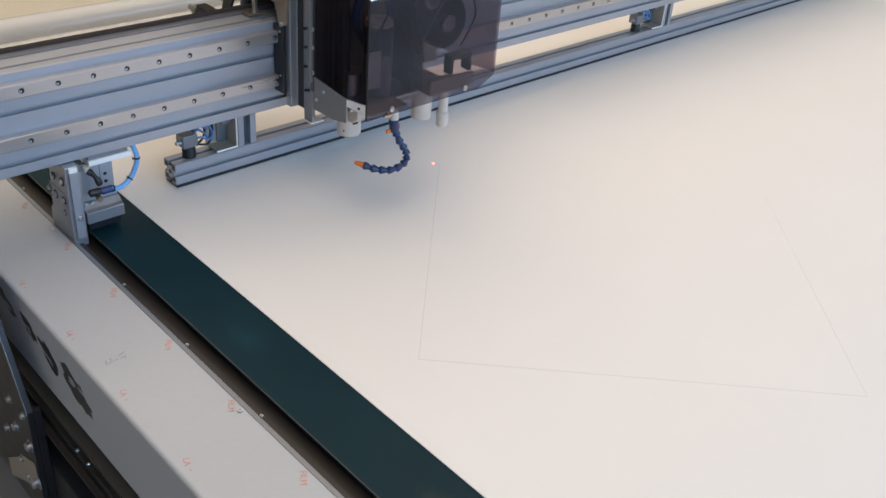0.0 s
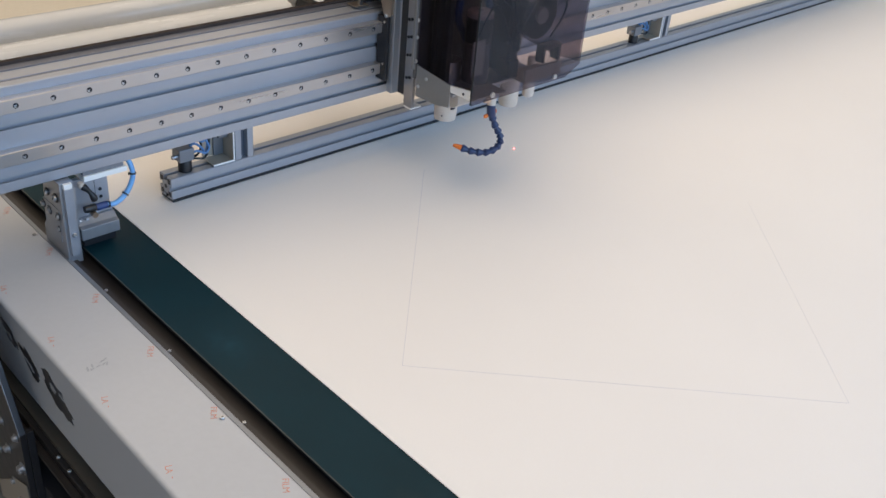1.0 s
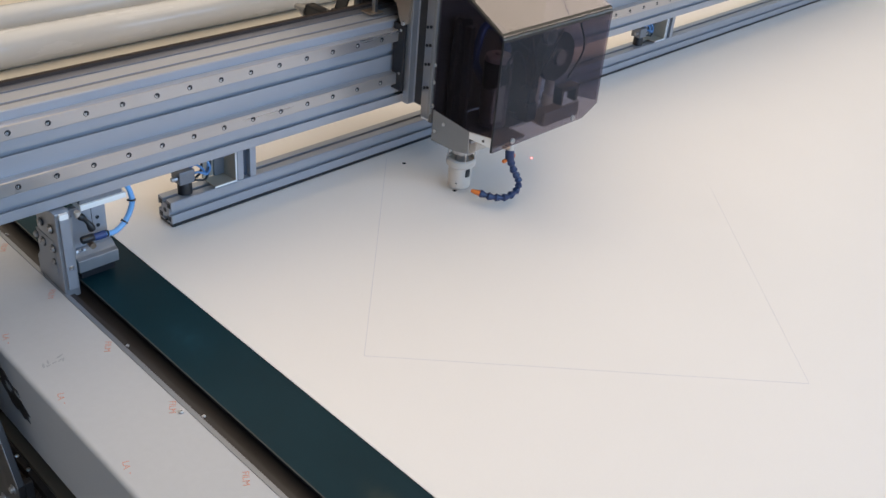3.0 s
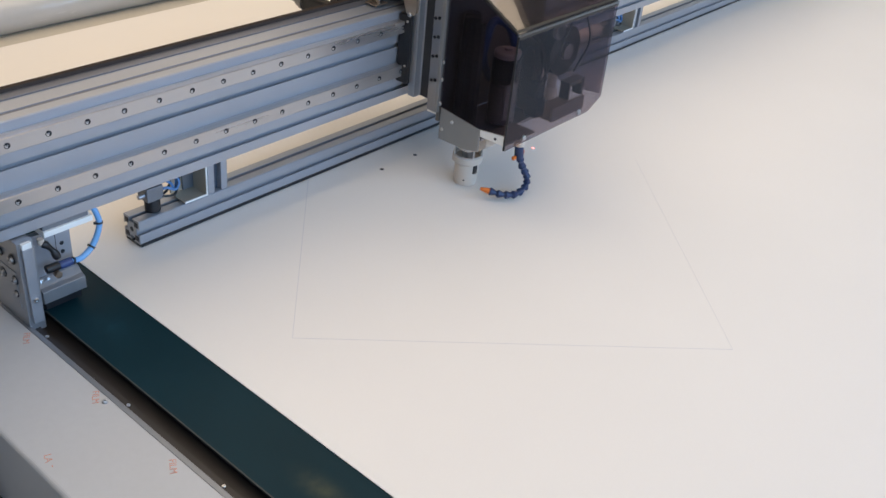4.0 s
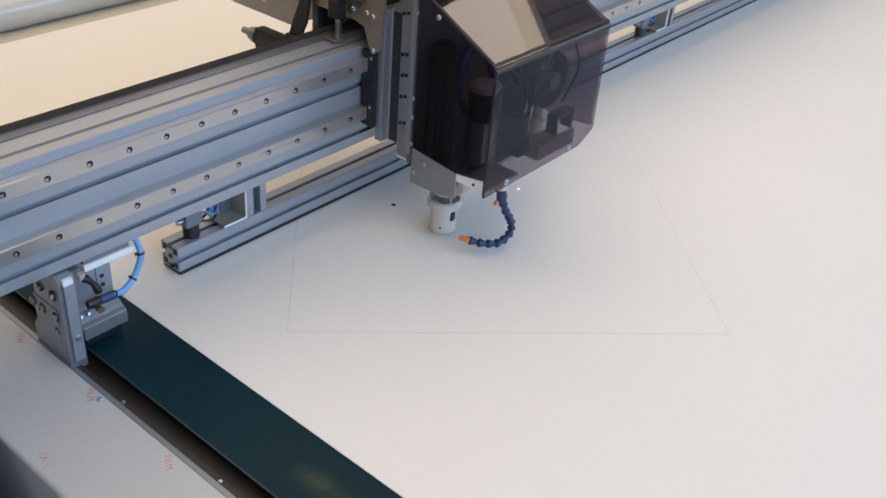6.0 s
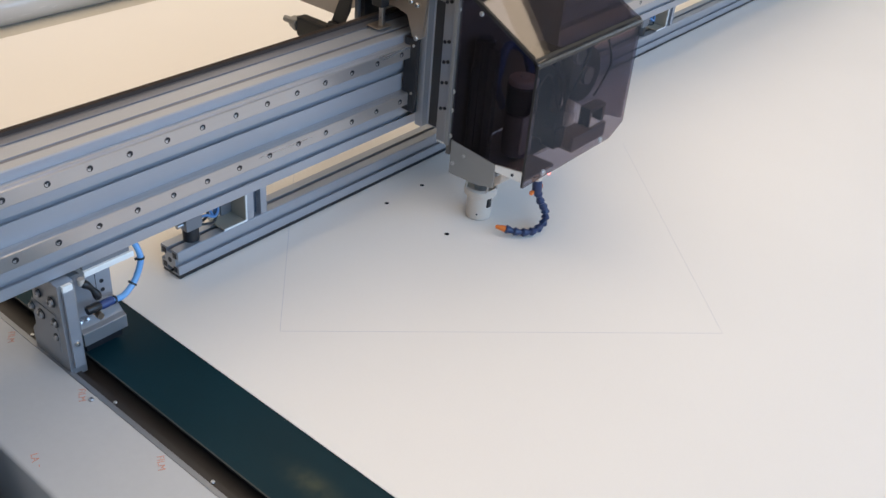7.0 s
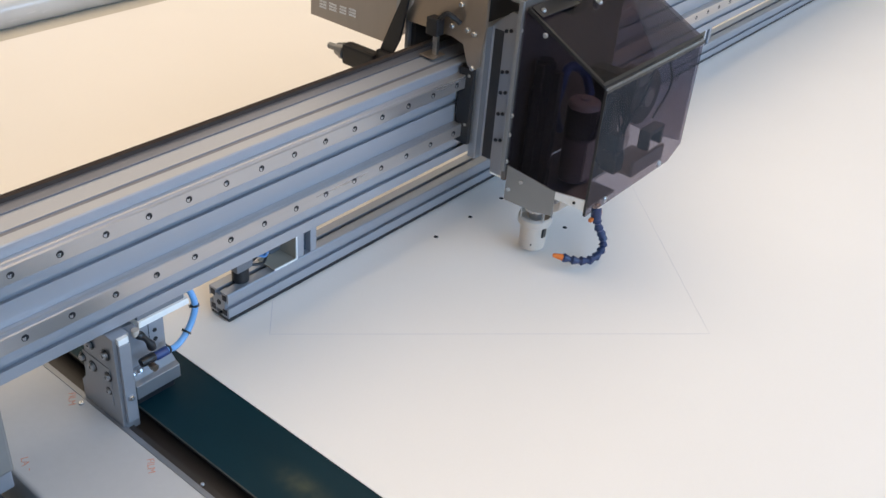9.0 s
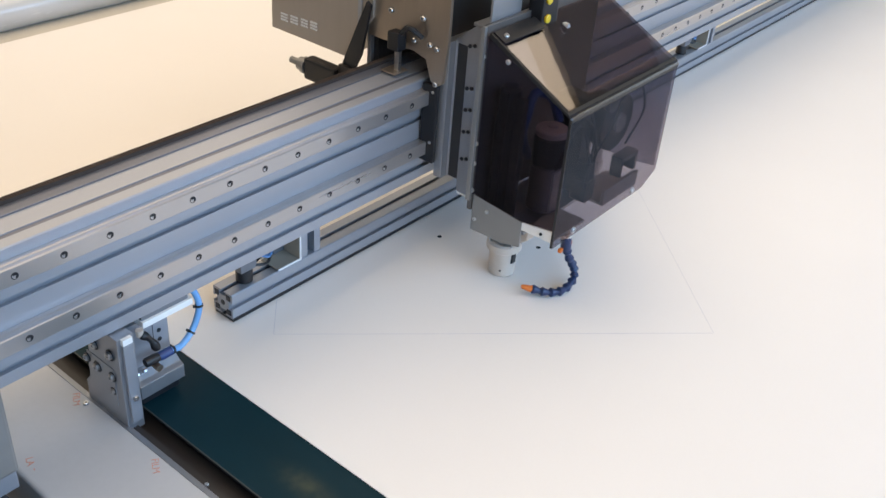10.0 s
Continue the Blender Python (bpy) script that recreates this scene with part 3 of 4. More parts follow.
def foot(g):
    """The shoe that runs in the channel and clamps the belt."""
    f = part("foot_plate", extruded([(-0.016, -0.008), (0.074, -0.008), (0.074, 0.034), (0.064, 0.046), (0.056, 0.10), (0.052, 0.1505), (-0.016, 0.1505)], -0.1495, -0.1245, "x", 0.0012), MILLED, g, "milled aluminium foot plate running in the channel")
    part("front_rib", box(-0.1445, -0.1290, -0.022, -0.0165, 0.010, 0.1400, 0.0008), ALU, f)
    part("rib_cap", box(-0.1440, -0.1295, -0.0215, -0.004, 0.1404, 0.1500, 0.0006), WHITEMETAL, f, "bright top of the rib")
    part("cross_block", box(-0.1505, -0.1495, 0.0, 0.06, 0.03, 0.095, 0.0004), MILLED, f)
    for y, z, r in ((0.060, 0.082, 0.0050), (0.037, 0.079, 0.0058), (0.002, 0.118, 0.0058), (0.003, 0.081, 0.0052), (0.006, 0.055, 0.0040), (0.036, 0.116, 0.0050)):
        well = part("counterbore", turned([(r * 1.5, 0), (r * 1.5, 0.0005), (r * 1.1, 0.0005), (r * 1.1, 0.0002)], 16), DARKPLATE, f)
        well.matrix_basis = pose(-0.1506, y, z, 0, -90, 0)
        part("bolt", screw_head(r, r * 0.9), SCREW, well)
    b = part("bolt", screw_head(0.0042, 0.004), SCREW, f)
    b.matrix_basis = pose(-0.137, -0.0222, 0.052, 90, 0, 0)
    part("mount_block", box(-0.175, -0.02, 0.050, 0.080, 0.134, 0.1508, 0.001), ALU, g)
    part("mount_bar", box(-0.099, -0.019, 0.0, 0.0445, 0.1332, 0.1428, 0.0007), WHITEMETAL, g, "bright bare flat bar under the beam")
    part("bar_spacer", box(-0.098, -0.024, 0.004, 0.0440, 0.1430, 0.1512), SHADEPLATE, g)
    part("clamp_jaw", extruded([(-0.004, 0.0225), (0.066, 0.0225), (0.066, 0.056), (0.014, 0.056), (0.004, 0.0475), (-0.004, 0.0440)], -0.1165, -0.0455, "x", 0.001), MILLED, g, "milled clamp jaw over the belt")
    # black block stands in for the shadow in the gap under the jaw
    part("jaw_shade", box(-0.110, -0.050, 0.006, 0.060, 0.004, 0.0220, 0.001), BLACK, g)
    up = part("clamp_plate", extruded([(-0.1150, 0.0565), (-0.0445, 0.0565), (-0.0490, 0.066), (-0.0490, 0.1305), (-0.1150, 0.1305)], 0.0195, 0.030, "y", 0.0008), ALU, g)
    part("seam", box(-0.0742, -0.0734, 0.0190, 0.0195, 0.092, 0.122), DARKSCREW, up)
    for z in (0.102, 0.087):
        b = part("hole", turned([(0.0034, 0), (0.0034, 0.0006), (0.0002, 0.0006)], 12), DARKSCREW, up)
        b.matrix_basis = pose(-0.0645, 0.0193, z, 90, 0, 0)
    part("side_cheek", box(-0.1230, -0.1170, -0.0030, 0.050, 0.058, 0.1300, 0.0008), MILLED, g)
    for x in (-0.110, -0.098):
        b = part("bolt", screw_head(0.0042, 0.005), SCREW, g)
        b.matrix_basis = pose(x, 0.010, 0.0535, -35, 0, 0)
    p = smooth_path([(-0.104, 0.000, 0.127), (-0.098, -0.003, 0.121), (-0.091, -0.006, 0.110), (-0.087, -0.007, 0.098)], 5)
    elbow = part("elbow_fitting", swept(p, lambda u: 0.0052 + 0.0012 * math.sin(u * 9), 10), BLACK, g, smooth=True)
    part("elbow_collar", turned([(0.0046, -0.004), (0.0052, 0.0), (0.0052, 0.006)], 14, at=(-0.105, 0.001, 0.1285)), WHITEPL, elbow, smooth=True)
    tee = part("tee_fitting", turned([(0.0060, -0.109), (0.0068, -0.107), (0.0068, -0.090), (0.0060, -0.088)], 16, "x", (0, -0.010, 0.0865)), BLACK, g, smooth=True)
    part("tee_sleeve", turned([(0.0056, -0.088), (0.0066, -0.086), (0.0066, -0.068), (0.0052, -0.067)], 16, "x", (0, -0.010, 0.0850)), NAVYLOOM, tee, "blue release sleeve", smooth=True)
    part("brass_nipple", turned([(0.0052, -0.022), (0.0052, -0.013), (0.0045, -0.012), (0.0045, -0.006)], 14, "y", (-0.0955, 0.0, 0.0770)), BRASS, g, smooth=True)
    p = smooth_path([(-0.068, -0.010, 0.0848), (-0.050, -0.007, 0.0810), (-0.0305, -0.003, 0.0885), (-0.0165, -0.001, 0.105), (-0.0095, 0.000, 0.1255), (-0.0125, 0.004, 0.147), (-0.020, 0.008, 0.160)], 7)
    tube = part("air_tube", swept(p, 0.0047, 12), AIRBLUE, g, "translucent blue air tube", smooth=True)
    for k in (1, 15, 28):
        q = p[k]
        c = part("cable_tie", turned([(0.0060, -0.0015), (0.0060, 0.0015)], 12), BLACK, tube)
        c.matrix_basis = Matrix.Translation(q) @ (p[k + 1] - q).to_track_quat("Z", "Y").to_matrix().to_4x4()
        part("tie_knot", box(0.0045, 0.0085, -0.0016, 0.0016, -0.0018, 0.0018, 0.0004), BLACK, c)


def side_leg(g):
    """Upright outside the table and the bolted bracket below it."""
    leg = part("side_leg", box(-0.50, -0.307, -0.023, 0.080, 0.018, 0.118, 0.002), ALU, g)
    part("leg_neck", box(-0.50, -0.345, 0.0, 0.078, 0.1183, 0.1512, 0.001), ALU, leg)
    # unseen box, added to keep light off the side cover
    part("shade_box", box(-0.62, -0.345, -0.13, 0.24, 0.1515, 0.62, 0.004), GREYBOX, g, "unseen grey box added at the gantry's end to block light")
    br = part("leg_bracket", extruded([(0.08, 0.018), (-0.092, 0.018), (-0.1254, -0.0568), (-0.1851, -0.1832), (-0.178, -0.45), (0.08, -0.45)], -0.335, -0.325, "x", 0.001), DARKPLATE, g, "dark steel bracket plate with zinc bolts")
    part("bright_edge", extruded([(-0.0925, 0.0165), (-0.1254, -0.0565), (-0.1851, -0.1825), (-0.1835, -0.1865), (-0.122, -0.060), (-0.089, 0.013)], -0.3358, -0.3352, "x"), MILLED, br)
    # the flange's shade is put into its dark colour
    part("flange", extruded([(-0.187, -0.180), (-0.187, -0.45), (-0.176, -0.45), (-0.176, -0.180)], -0.3248, -0.3128, "x", 0.0008), DARKPLATE, br, "folded flange coloured dark for its shade")
    for y, z, r in ((-0.1066, -0.2022, 0.006), (-0.1647, -0.200, 0.0055), (-0.1121, -0.2606, 0.007), (-0.1709, -0.2637, 0.0085), (-0.1087, -0.340, 0.006), (-0.1317, -0.3665, 0.006), (-0.170, -0.350, 0.0105), (-0.06, -0.30, 0.006)):
        b = part("bolt", screw_head(r, r * 1.1), SCREW, br)
        b.matrix_basis = pose(-0.3355, y, z, 0, -90, 0)
        part("washer", turned([(r * 1.45, 0), (r * 1.45, 0.0012), (r * 1.05, 0.0014), (r * 1.05, 0.0004)], 16), MILLED, b)
    part("guard", extruded([(-0.02, -0.405), (-0.090, -0.350), (-0.122, -0.325), (-0.176, -0.300), (-0.176, -0.352), (-0.165, -0.362), (-0.120, -0.392), (-0.02, -0.450)], -0.3370, -0.3359, "x", 0.0003), TAN, br, "tan coated guard sheet")


def rack_mesh():
    n = 1060
    pitch = (BX1 - BX0) / n
    bm = bmesh.new()
    verts = []
    for i in range(n):
        x = BX0 + i * pitch
        verts += [(x, 0.3384), (x + pitch * 0.2, 0.3394), (x + pitch * 0.5, 0.3394), (x + pitch * 0.7, 0.3384)]
    lo = [bm.verts.new((x, 0.080, z)) for x, z in verts]
    hi = [bm.verts.new((x, 0.0895, z)) for x, z in verts]
    bl = [bm.verts.new((x, 0.080, 0.332)) for x, z in verts]
    bh = [bm.verts.new((x, 0.0895, 0.332)) for x, z in verts]
    for i in range(len(verts) - 1):
        bm.faces.new((lo[i], lo[i + 1], hi[i + 1], hi[i]))
        bm.faces.new((bl[i], bl[i + 1], lo[i + 1], lo[i]))
        bm.faces.new((hi[i], hi[i + 1], bh[i + 1], bh[i]))
    return bm


GANTRY = gantry()


# ---- tool head ----
def carriage():
    """What slides along the beam and carries the head."""
    c = empty("cross_carriage", "milled aluminium carriage with control box riding on the beam", "machine carriage")
    part("carriage_plate", box(-0.074, 0.232, -0.046, -0.030, 0.169, 0.404, 0.001), MILLED, c)
    for z in (0.217, 0.305):
        for x in (-0.045, 0.15):
            block = part("guide_block", box(x, x + 0.07, -0.0298, -0.004, z - 0.021, z + 0.021, 0.0015), DARKPLATE, c)
            part("wiper", box(x - 0.004, x - 0.0002, -0.0285, -0.004, z - 0.019, z + 0.019, 0.0008), BLACK, block)
    # black strip put where the beam only darkens beside the carriage
    shade_strip = part("end_shade", box(-0.0830, -0.0745, -0.0330, -0.0040, 0.1940, 0.3290, 0.0015), BLACK, c, "black strip added for the shade beside the carriage")
    for z in (0.230, 0.318):
        part("seal_screw", screw_head(0.0026, 0.0018), SCREW, shade_strip).matrix_basis = pose(-0.0830, -0.0255, z, 0, -90, 0)
    # dark plate added for the shade between the rails
    part("inner_shadow_plate", box(-0.040, 0.20, -0.0296, -0.020, 0.240, 0.282), DARKPLATE, c)
    side = part("side_plate", extruded([(-0.0462, 0.171), (-0.0700, 0.171), (-0.0705, 0.150), (-0.0955, 0.150), (-0.0955, 0.436), (-0.080, 0.436), (-0.0462, 0.408)], -0.060, -0.052, "x", 0.0008), SIDEPLATE, c)
    part("dark_strip", box(-0.0604, -0.0601, -0.0695, -0.0510, 0.173, 0.402), DARKPLATE, side, "dark strip on the plate")
    part("plate_edge", box(-0.0606, -0.0514, -0.0505, -0.0463, 0.172, 0.405, 0.0006), ALU, side, "bright bare edge of the plate")
    for y, z in ((-0.078, 0.405), (-0.079, 0.336), (-0.080, 0.300), (-0.080, 0.262), (-0.081, 0.214)):
        for dy in (-0.0045, 0.0045):
            b = part("bolt", screw_head(0.0032, 0.0022), DARKSCREW, side)
            b.matrix_basis = pose(-0.0603, y + dy, z - 0.3 * dy, 0, -90, 0)
    part("foot_tab", box(-0.0606, -0.030, -0.094, -0.072, 0.1465, 0.1497, 0.0006), WHITEMETAL, side, "bright bent tab under the plate")
    # plate that reaches over the beam
    top = part("bridge_plate", extruded([(-0.0465, 0.4045), (-0.040, 0.336), (-0.028, 0.326), (-0.016, 0.334), (-0.004, 0.366), (0.020, 0.372), (0.118, 0.372), (0.118, 0.60), (-0.03, 0.60), (-0.0465, 0.52)], -0.0800, -0.0742, "x", 0.0006), BRONZE, c, "bronze-tinted steel bridge plate")
    for y, z in ((0.070, 0.425), (0.004, 0.430), (-0.012, 0.392), (-0.026, 0.389), (-0.028, 0.332), (0.085, 0.45), (0.02, 0.39)):
        b = part("bolt", screw_head(0.0045, 0.0045), SCREW, top)
        b.matrix_basis = pose(-0.0802, y, z, 0, -90, 0)
    part("bridge_deck", box(-0.0740, 0.22, -0.03, 0.118, 0.372, 0.380, 0.001), BRONZE, c)
    part("rear_plate", box(-0.0740, 0.22, 0.1185, 0.126, 0.30, 0.60, 0.001), MILLED, c)
    pin = part("index_pin", box(-0.098, -0.091, 0.036, 0.045, 0.338, 0.372, 0.0008), SCREW, c)
    part("pin_tab", box(-0.112, -0.080, 0.030, 0.060, 0.336, 0.3385, 0.0005), BRONZE, pin)
    part("sensor_head", box(-0.106, -0.086, 0.032, 0.055, 0.3725, 0.402, 0.002), BLACK, pin)
    p = smooth_path([(-0.096, 0.036, 0.400), (-0.098, 0.020, 0.414), (-0.094, 0.010, 0.411), (-0.084, 0.002, 0.40)], 5)
    part("sensor_cable", swept(p, 0.0045, 8), BLACK, pin, smooth=True)
    cab = part("control_box", extruded([(0.166, 0.3205), (0.345, 0.3205), (0.345, 0.60), (0.105, 0.60), (0.105, 0.4045)], -0.0855, 0.16, "x", 0.0012), BOXMETAL, c, "grey sheet-metal control box")
    # the maker's mark as plain level bars
    for k, (y, w) in enumerate(((0.313, 0.017), (0.288, 0.018), (0.263, 0.016), (0.240, 0.016))):
        z = 0.3470 + 0.0016 * k
        for dz in (-0.0052, 0.0, 0.0052):
            part("mark_bar", box(-0.0862, -0.0856, y - w / 2, y + w / 2, z + dz - 0.0016, z + dz + 0.0016), PALEMARK, cab)
    part("relay_box", box(-0.067, -0.015, 0.108, 0.118, 0.312, 0.371, 0.001), BLACK, c)
    part("motor_block", box(-0.0735, 0.20, -0.0285, 0.100, 0.3805, 0.60, 0.001), DARKPLATE, c, "dark motor block over the beam")
    part("angle_strip", box(-0.088, -0.0862, 0.128, 0.136, 0.335, 0.44, 0.0004), ALU, c)
    con = part("cable_connector", box(-0.108, -0.084, 0.168, 0.243, 0.262, 0.300, 0.005), BLACK, c, "black plastic cable connector")
    part("gland", turned([(0.015, 0.2435), (0.015, 0.252), (0.012, 0.253), (0.012, 0.262), (0.006, 0.266), (0.006, 0.285)], 18, "y", (-0.096, 0, 0.281)), GREYBOX, con, smooth=True)
    part("connector_arm", box(-0.100, -0.09, 0.118, 0.1675, 0.285, 0.31, 0.002), DARKPLATE, con)
    # dark flat cable bent beside the box
    p = [(0.168, 0.300), (0.138, 0.306), (0.122, 0.338), (0.104, 0.425), (0.112, 0.430), (0.138, 0.372), (0.156, 0.330)]
    part("flat_cable", extruded(p, -0.0935, -0.0880, "x"), BLACK, c)
    return c


def hose_link(f):
    """Each link flares towards its mouth and falls back sharply."""
    return f / 0.72 if f < 0.72 else (1 - f) / 0.28


def head():
    h = empty("tool_head", "tool head with drilling spindle under a smoked acrylic cover", "tool head")
    x0, x1, yb, yf = -0.065, 0.257, -0.098, -0.27
    side = [(yb, 0.180), (-0.205, 0.1695), (yf + 0.0045, 0.1775), (yf + 0.0045, 0.368), (-0.112, 0.4465), (yb, 0.4465)]
    left = part("cover_side", extruded(side, x0 + 0.0005, x0 + 0.0045, "x"), SMOKE, h, "smoked acrylic side panel")
    part("cover_side", extruded(side, x1 - 0.0045, x1 - 0.0005, "x"), SMOKE, h, "smoked acrylic side panel")
    front = [(x0, 0.147), (x1 - 0.044, 0.149), (x1 - 0.0, 0.171), (x1, 0.3685), (x0, 0.3685)]
    fr = part("cover_front", extruded(front, yf, yf + 0.004, "y"), SMOKEFRONT, h, "smoked acrylic front panel")
    part("cover_top", extruded([(yf, 0.3695), (yf + 0.0015, 0.3735), (-0.112, 0.4512), (-0.112, 0.4472)], x0, x1, "x"), SMOKETOP, h, "smoked acrylic sloping top panel")
    # polished rims of the panels
    part("front_rim", extruded([(yf - 0.0016, 0.3686), (yf + 0.0024, 0.3686), (yf + 0.0030, 0.3722), (yf - 0.0006, 0.3722)], x0 - 0.0004, x1 + 0.0004, "x"), RIM, h, "bright polished acrylic edge")
    part("edge_line", box(x0 - 0.0004, x1 + 0.0004, yf - 0.0010, yf - 0.0001, 0.3636, 0.3685), DARKRIM, h)
    part("edge_line", extruded([(yf + 0.0031, 0.3722), (yf + 0.0036, 0.3752), (yf + 0.0085, 0.3778), (yf + 0.0085, 0.3765)], x0 - 0.0004, x1 + 0.0004, "x"), DARKRIM, h)
    part("slope_line", extruded([(yf + 0.010, 0.3782), (yf + 0.010, 0.3792), (-0.116, 0.4530), (-0.116, 0.4512)], x0 + 0.0002, x0 + 0.0030, "x"), DARKRIM, h)
    part("corner_rim", box(x0 - 0.0008, x0 - 0.0001, yf - 0.0004, yf + 0.0042, 0.1475, 0.368), DARKRIM, h)
    part("slope_rim", extruded([(yf + 0.002, 0.3695), (yf + 0.004, 0.3755), (-0.114, 0.4545), (-0.112, 0.447)], x0 - 0.0026, x0 - 0.0003, "x"), DARKRIM, h)
    for x in (-0.0085, 0.177):
        b = part("cover_screw", screw_head(0.0055, 0.004), SCREW, fr)
        b.matrix_basis = pose(x, yf, 0.1585, 90, 0, 0)
    for y, z in ((-0.106, 0.270), (-0.106, 0.235), (-0.107, 0.186), (-0.104, 0.415), (-0.150, 0.420)):
        b = part("cover_screw", screw_head(0.0042, 0.0035), SCREW, left)
        b.matrix_basis = pose(x0, y, z, 0, -90, 0)
    bp = part("back_plate", box(-0.0658, x1 - 0.006, -0.1070, -0.0990, 0.148, 0.462, 0.001), BACKPLATE, h)
    part("plate_edge", box(-0.072, -0.0661, -0.1070, -0.0990, 0.168, 0.462, 0.001), GREYBOX, bp, "bright bare edge of the plate")
    low = part("lower_plate", extruded([(-0.109, 0.112), (-0.170, 0.113), (-0.208, 0.121), (-0.208, 0.1675), (-0.109, 0.179)], x0 + 0.001, x0 + 0.004, "x", 0.0006), GREYBOX, h, "brushed aluminium lower plate")
    for y, z in ((-0.117, 0.135), (-0.140, 0.158)):
        b = part("bolt", screw_head(0.0036, 0.003), SCREW, low)
        b.matrix_basis = pose(x0 + 0.001, y, z, 0, -90, 0)
    part("white_bracket", extruded([(-0.2088, 0.1545), (-0.2088, 0.1675), (-0.2652, 0.1750), (-0.2652, 0.1555)], x0 + 0.0008, x0 + 0.003, "x"), WHITEMETAL, h, "bright bent metal bracket")
    nose = part("spindle_bracket", extruded([(-0.205, 0.1395), (-0.205, 0.118), (-0.190, 0.106), (-0.150, 0.106), (-0.150, 0.1395)], -0.035, 0.034, "x", 0.003), WHITEPL, h, "beige cast bracket over the dust cup")
    b = part("bolt", screw_head(0.0035, 0.003), DARKSCREW, nose)
    b.matrix_basis = pose(0.018, -0.205, 0.129, 90, 0, 0)
    b = part("bolt", screw_head(0.0026, 0.002), DARKSCREW, h)
    b.matrix_basis = pose(x0 + 0.0006, -0.246, 0.1635, 0, -90, 0)
    part("bottom_plate", box(x0 + 0.0095, 0.20, -0.208, -0.1075, 0.140, 0.146, 0.001), MILLED, h)
    part("front_bracket", box(-0.050, 0.040, -0.262, -0.2085, 0.150, 0.154, 0.0008), TAN, h)
    part("corner_bracket", extruded([(-0.262, 0.156), (-0.20, 0.156), (-0.20, 0.160), (-0.256, 0.160), (-0.256, 0.185), (-0.262, 0.185)], 0.095, 0.205, "x", 0.0006), TAN, h)
    part("small_bracket", extruded([(0.15, 0.186), (0.156, 0.186), (0.156, 0.214), (0.196, 0.214), (0.196, 0.186), (0.204, 0.186), (0.204, 0.222), (0.15, 0.222)], -0.256, -0.235, "y", 0.0005), BACKPLATE, h)
    part("spindle_motor", turned([(0.021, 0.150), (0.021, 0.31), (0.018, 0.315), (0.018, 0.36), (0.012, 0.365)], 32, at=(-0.022, -0.132, 0)), MOTOR, h, smooth=True)
    mo = part("tool_motor", turned([(0.024, 0.236), (0.028, 0.238), (0.028, 0.284), (0.025, 0.287)], 36, at=(0.0233, -0.188, 0)), MOTOR, h, "black motor ring", smooth=True)
    part("motor_body", turned([(0.027, 0.156), (0.027, 0.233), (0.024, 0.2355)], 36, at=(0.0233, -0.188, 0)), PINKBODY, mo, smooth=True)
    part("motor_cap", turned([(0.0265, 0.2875), (0.0265, 0.296), (0.024, 0.299), (0.008, 0.300), (0.008, 0.304)], 28, at=(0.0233, -0.188, 0)), PINKCAP, mo, smooth=True)
    dr = part("belt_pulley", turned([(0.050, -0.232), (0.050, -0.212), (0.046, -0.210), (0.046, -0.190)], 36, "y", (0.152, 0, 0.282)), MOTOR, h, smooth=True)
    part("pulley_hub", turned([(0.016, -0.240), (0.016, -0.2325)], 20, "y", (0.152, 0, 0.282)), GREYBOX, dr, smooth=True)
    part("inner_post", box(-0.045, -0.036, -0.140, -0.128, 0.156, 0.36, 0.001), DARKPLATE, h)
    part("inner_post", box(-0.048, -0.036, -0.175, -0.160, 0.156, 0.36, 0.001), DARKPLATE, h)
    part("sensor_plate", box(-0.046, -0.014, -0.243, -0.240, 0.193, 0.262, 0.0006), GREYBOX, h)
    part("valve_block", box(0.060, 0.088, -0.245, -0.215, 0.168, 0.205, 0.0015), DARKPLATE, h)
    part("valve_coil", box(0.064, 0.084, -0.242, -0.218, 0.2055, 0.236, 0.002), BLACK, h)
    part("clamp_ring", turned([(0.016, -0.246), (0.016, -0.238), (0.010, -0.238), (0.010, -0.246)], 20, "y", (0.105, 0, 0.335)), GREYBOX, h, smooth=True)
    for a, b, c in (((-0.03, -0.235, 0.26), (0.0, -0.25, 0.33), (0.06, -0.245, 0.24)), ((0.07, -0.24, 0.24), (0.10, -0.252, 0.30), (0.14, -0.245, 0.345)), ((0.01, -0.24, 0.345), (0.05, -0.25, 0.30), (0.055, -0.24, 0.20)), ((0.19, -0.235, 0.23), (0.215, -0.245, 0.29), (0.20, -0.24, 0.345))):
        part("inner_cable", swept(smooth_path([a, b, c], 8), 0.0022, 8), BLACK, h, smooth=True)
    part("slide_body", box(0.09, 0.122, -0.206, -0.150, 0.16, 0.33, 0.002), DARKPLATE, h)
    p = smooth_path([(0.045, -0.135, 0.22), (0.010, -0.142, 0.27), (0.002, -0.150, 0.31), (0.020, -0.150, 0.345), (0.055, -0.16, 0.33), (0.07, -0.17, 0.29)], 8)
    part("inner_cable", swept(p, 0.008, 10), NAVYLOOM, h, smooth=True)
    p = smooth_path([(0.10, -0.20, 0.33), (0.085, -0.225, 0.30), (0.09, -0.235, 0.25), (0.11, -0.22, 0.21)], 8)
    part("inner_cable", swept(p, 0.003, 8), BLACK, h, smooth=True)
    # plug with yellow buttons on the top
    pl = part("cable_plug", box(0.045, 0.090, -0.128, -0.100, 0.420, 0.62, 0.004), BLACK, h, "black cable plug with yellow buttons")
    for z in (0.452, 0.482, 0.512):
        b = part("button", turned([(0.007, 0), (0.007, 0.003), (0.005, 0.004)], 16), YELLOW, pl)
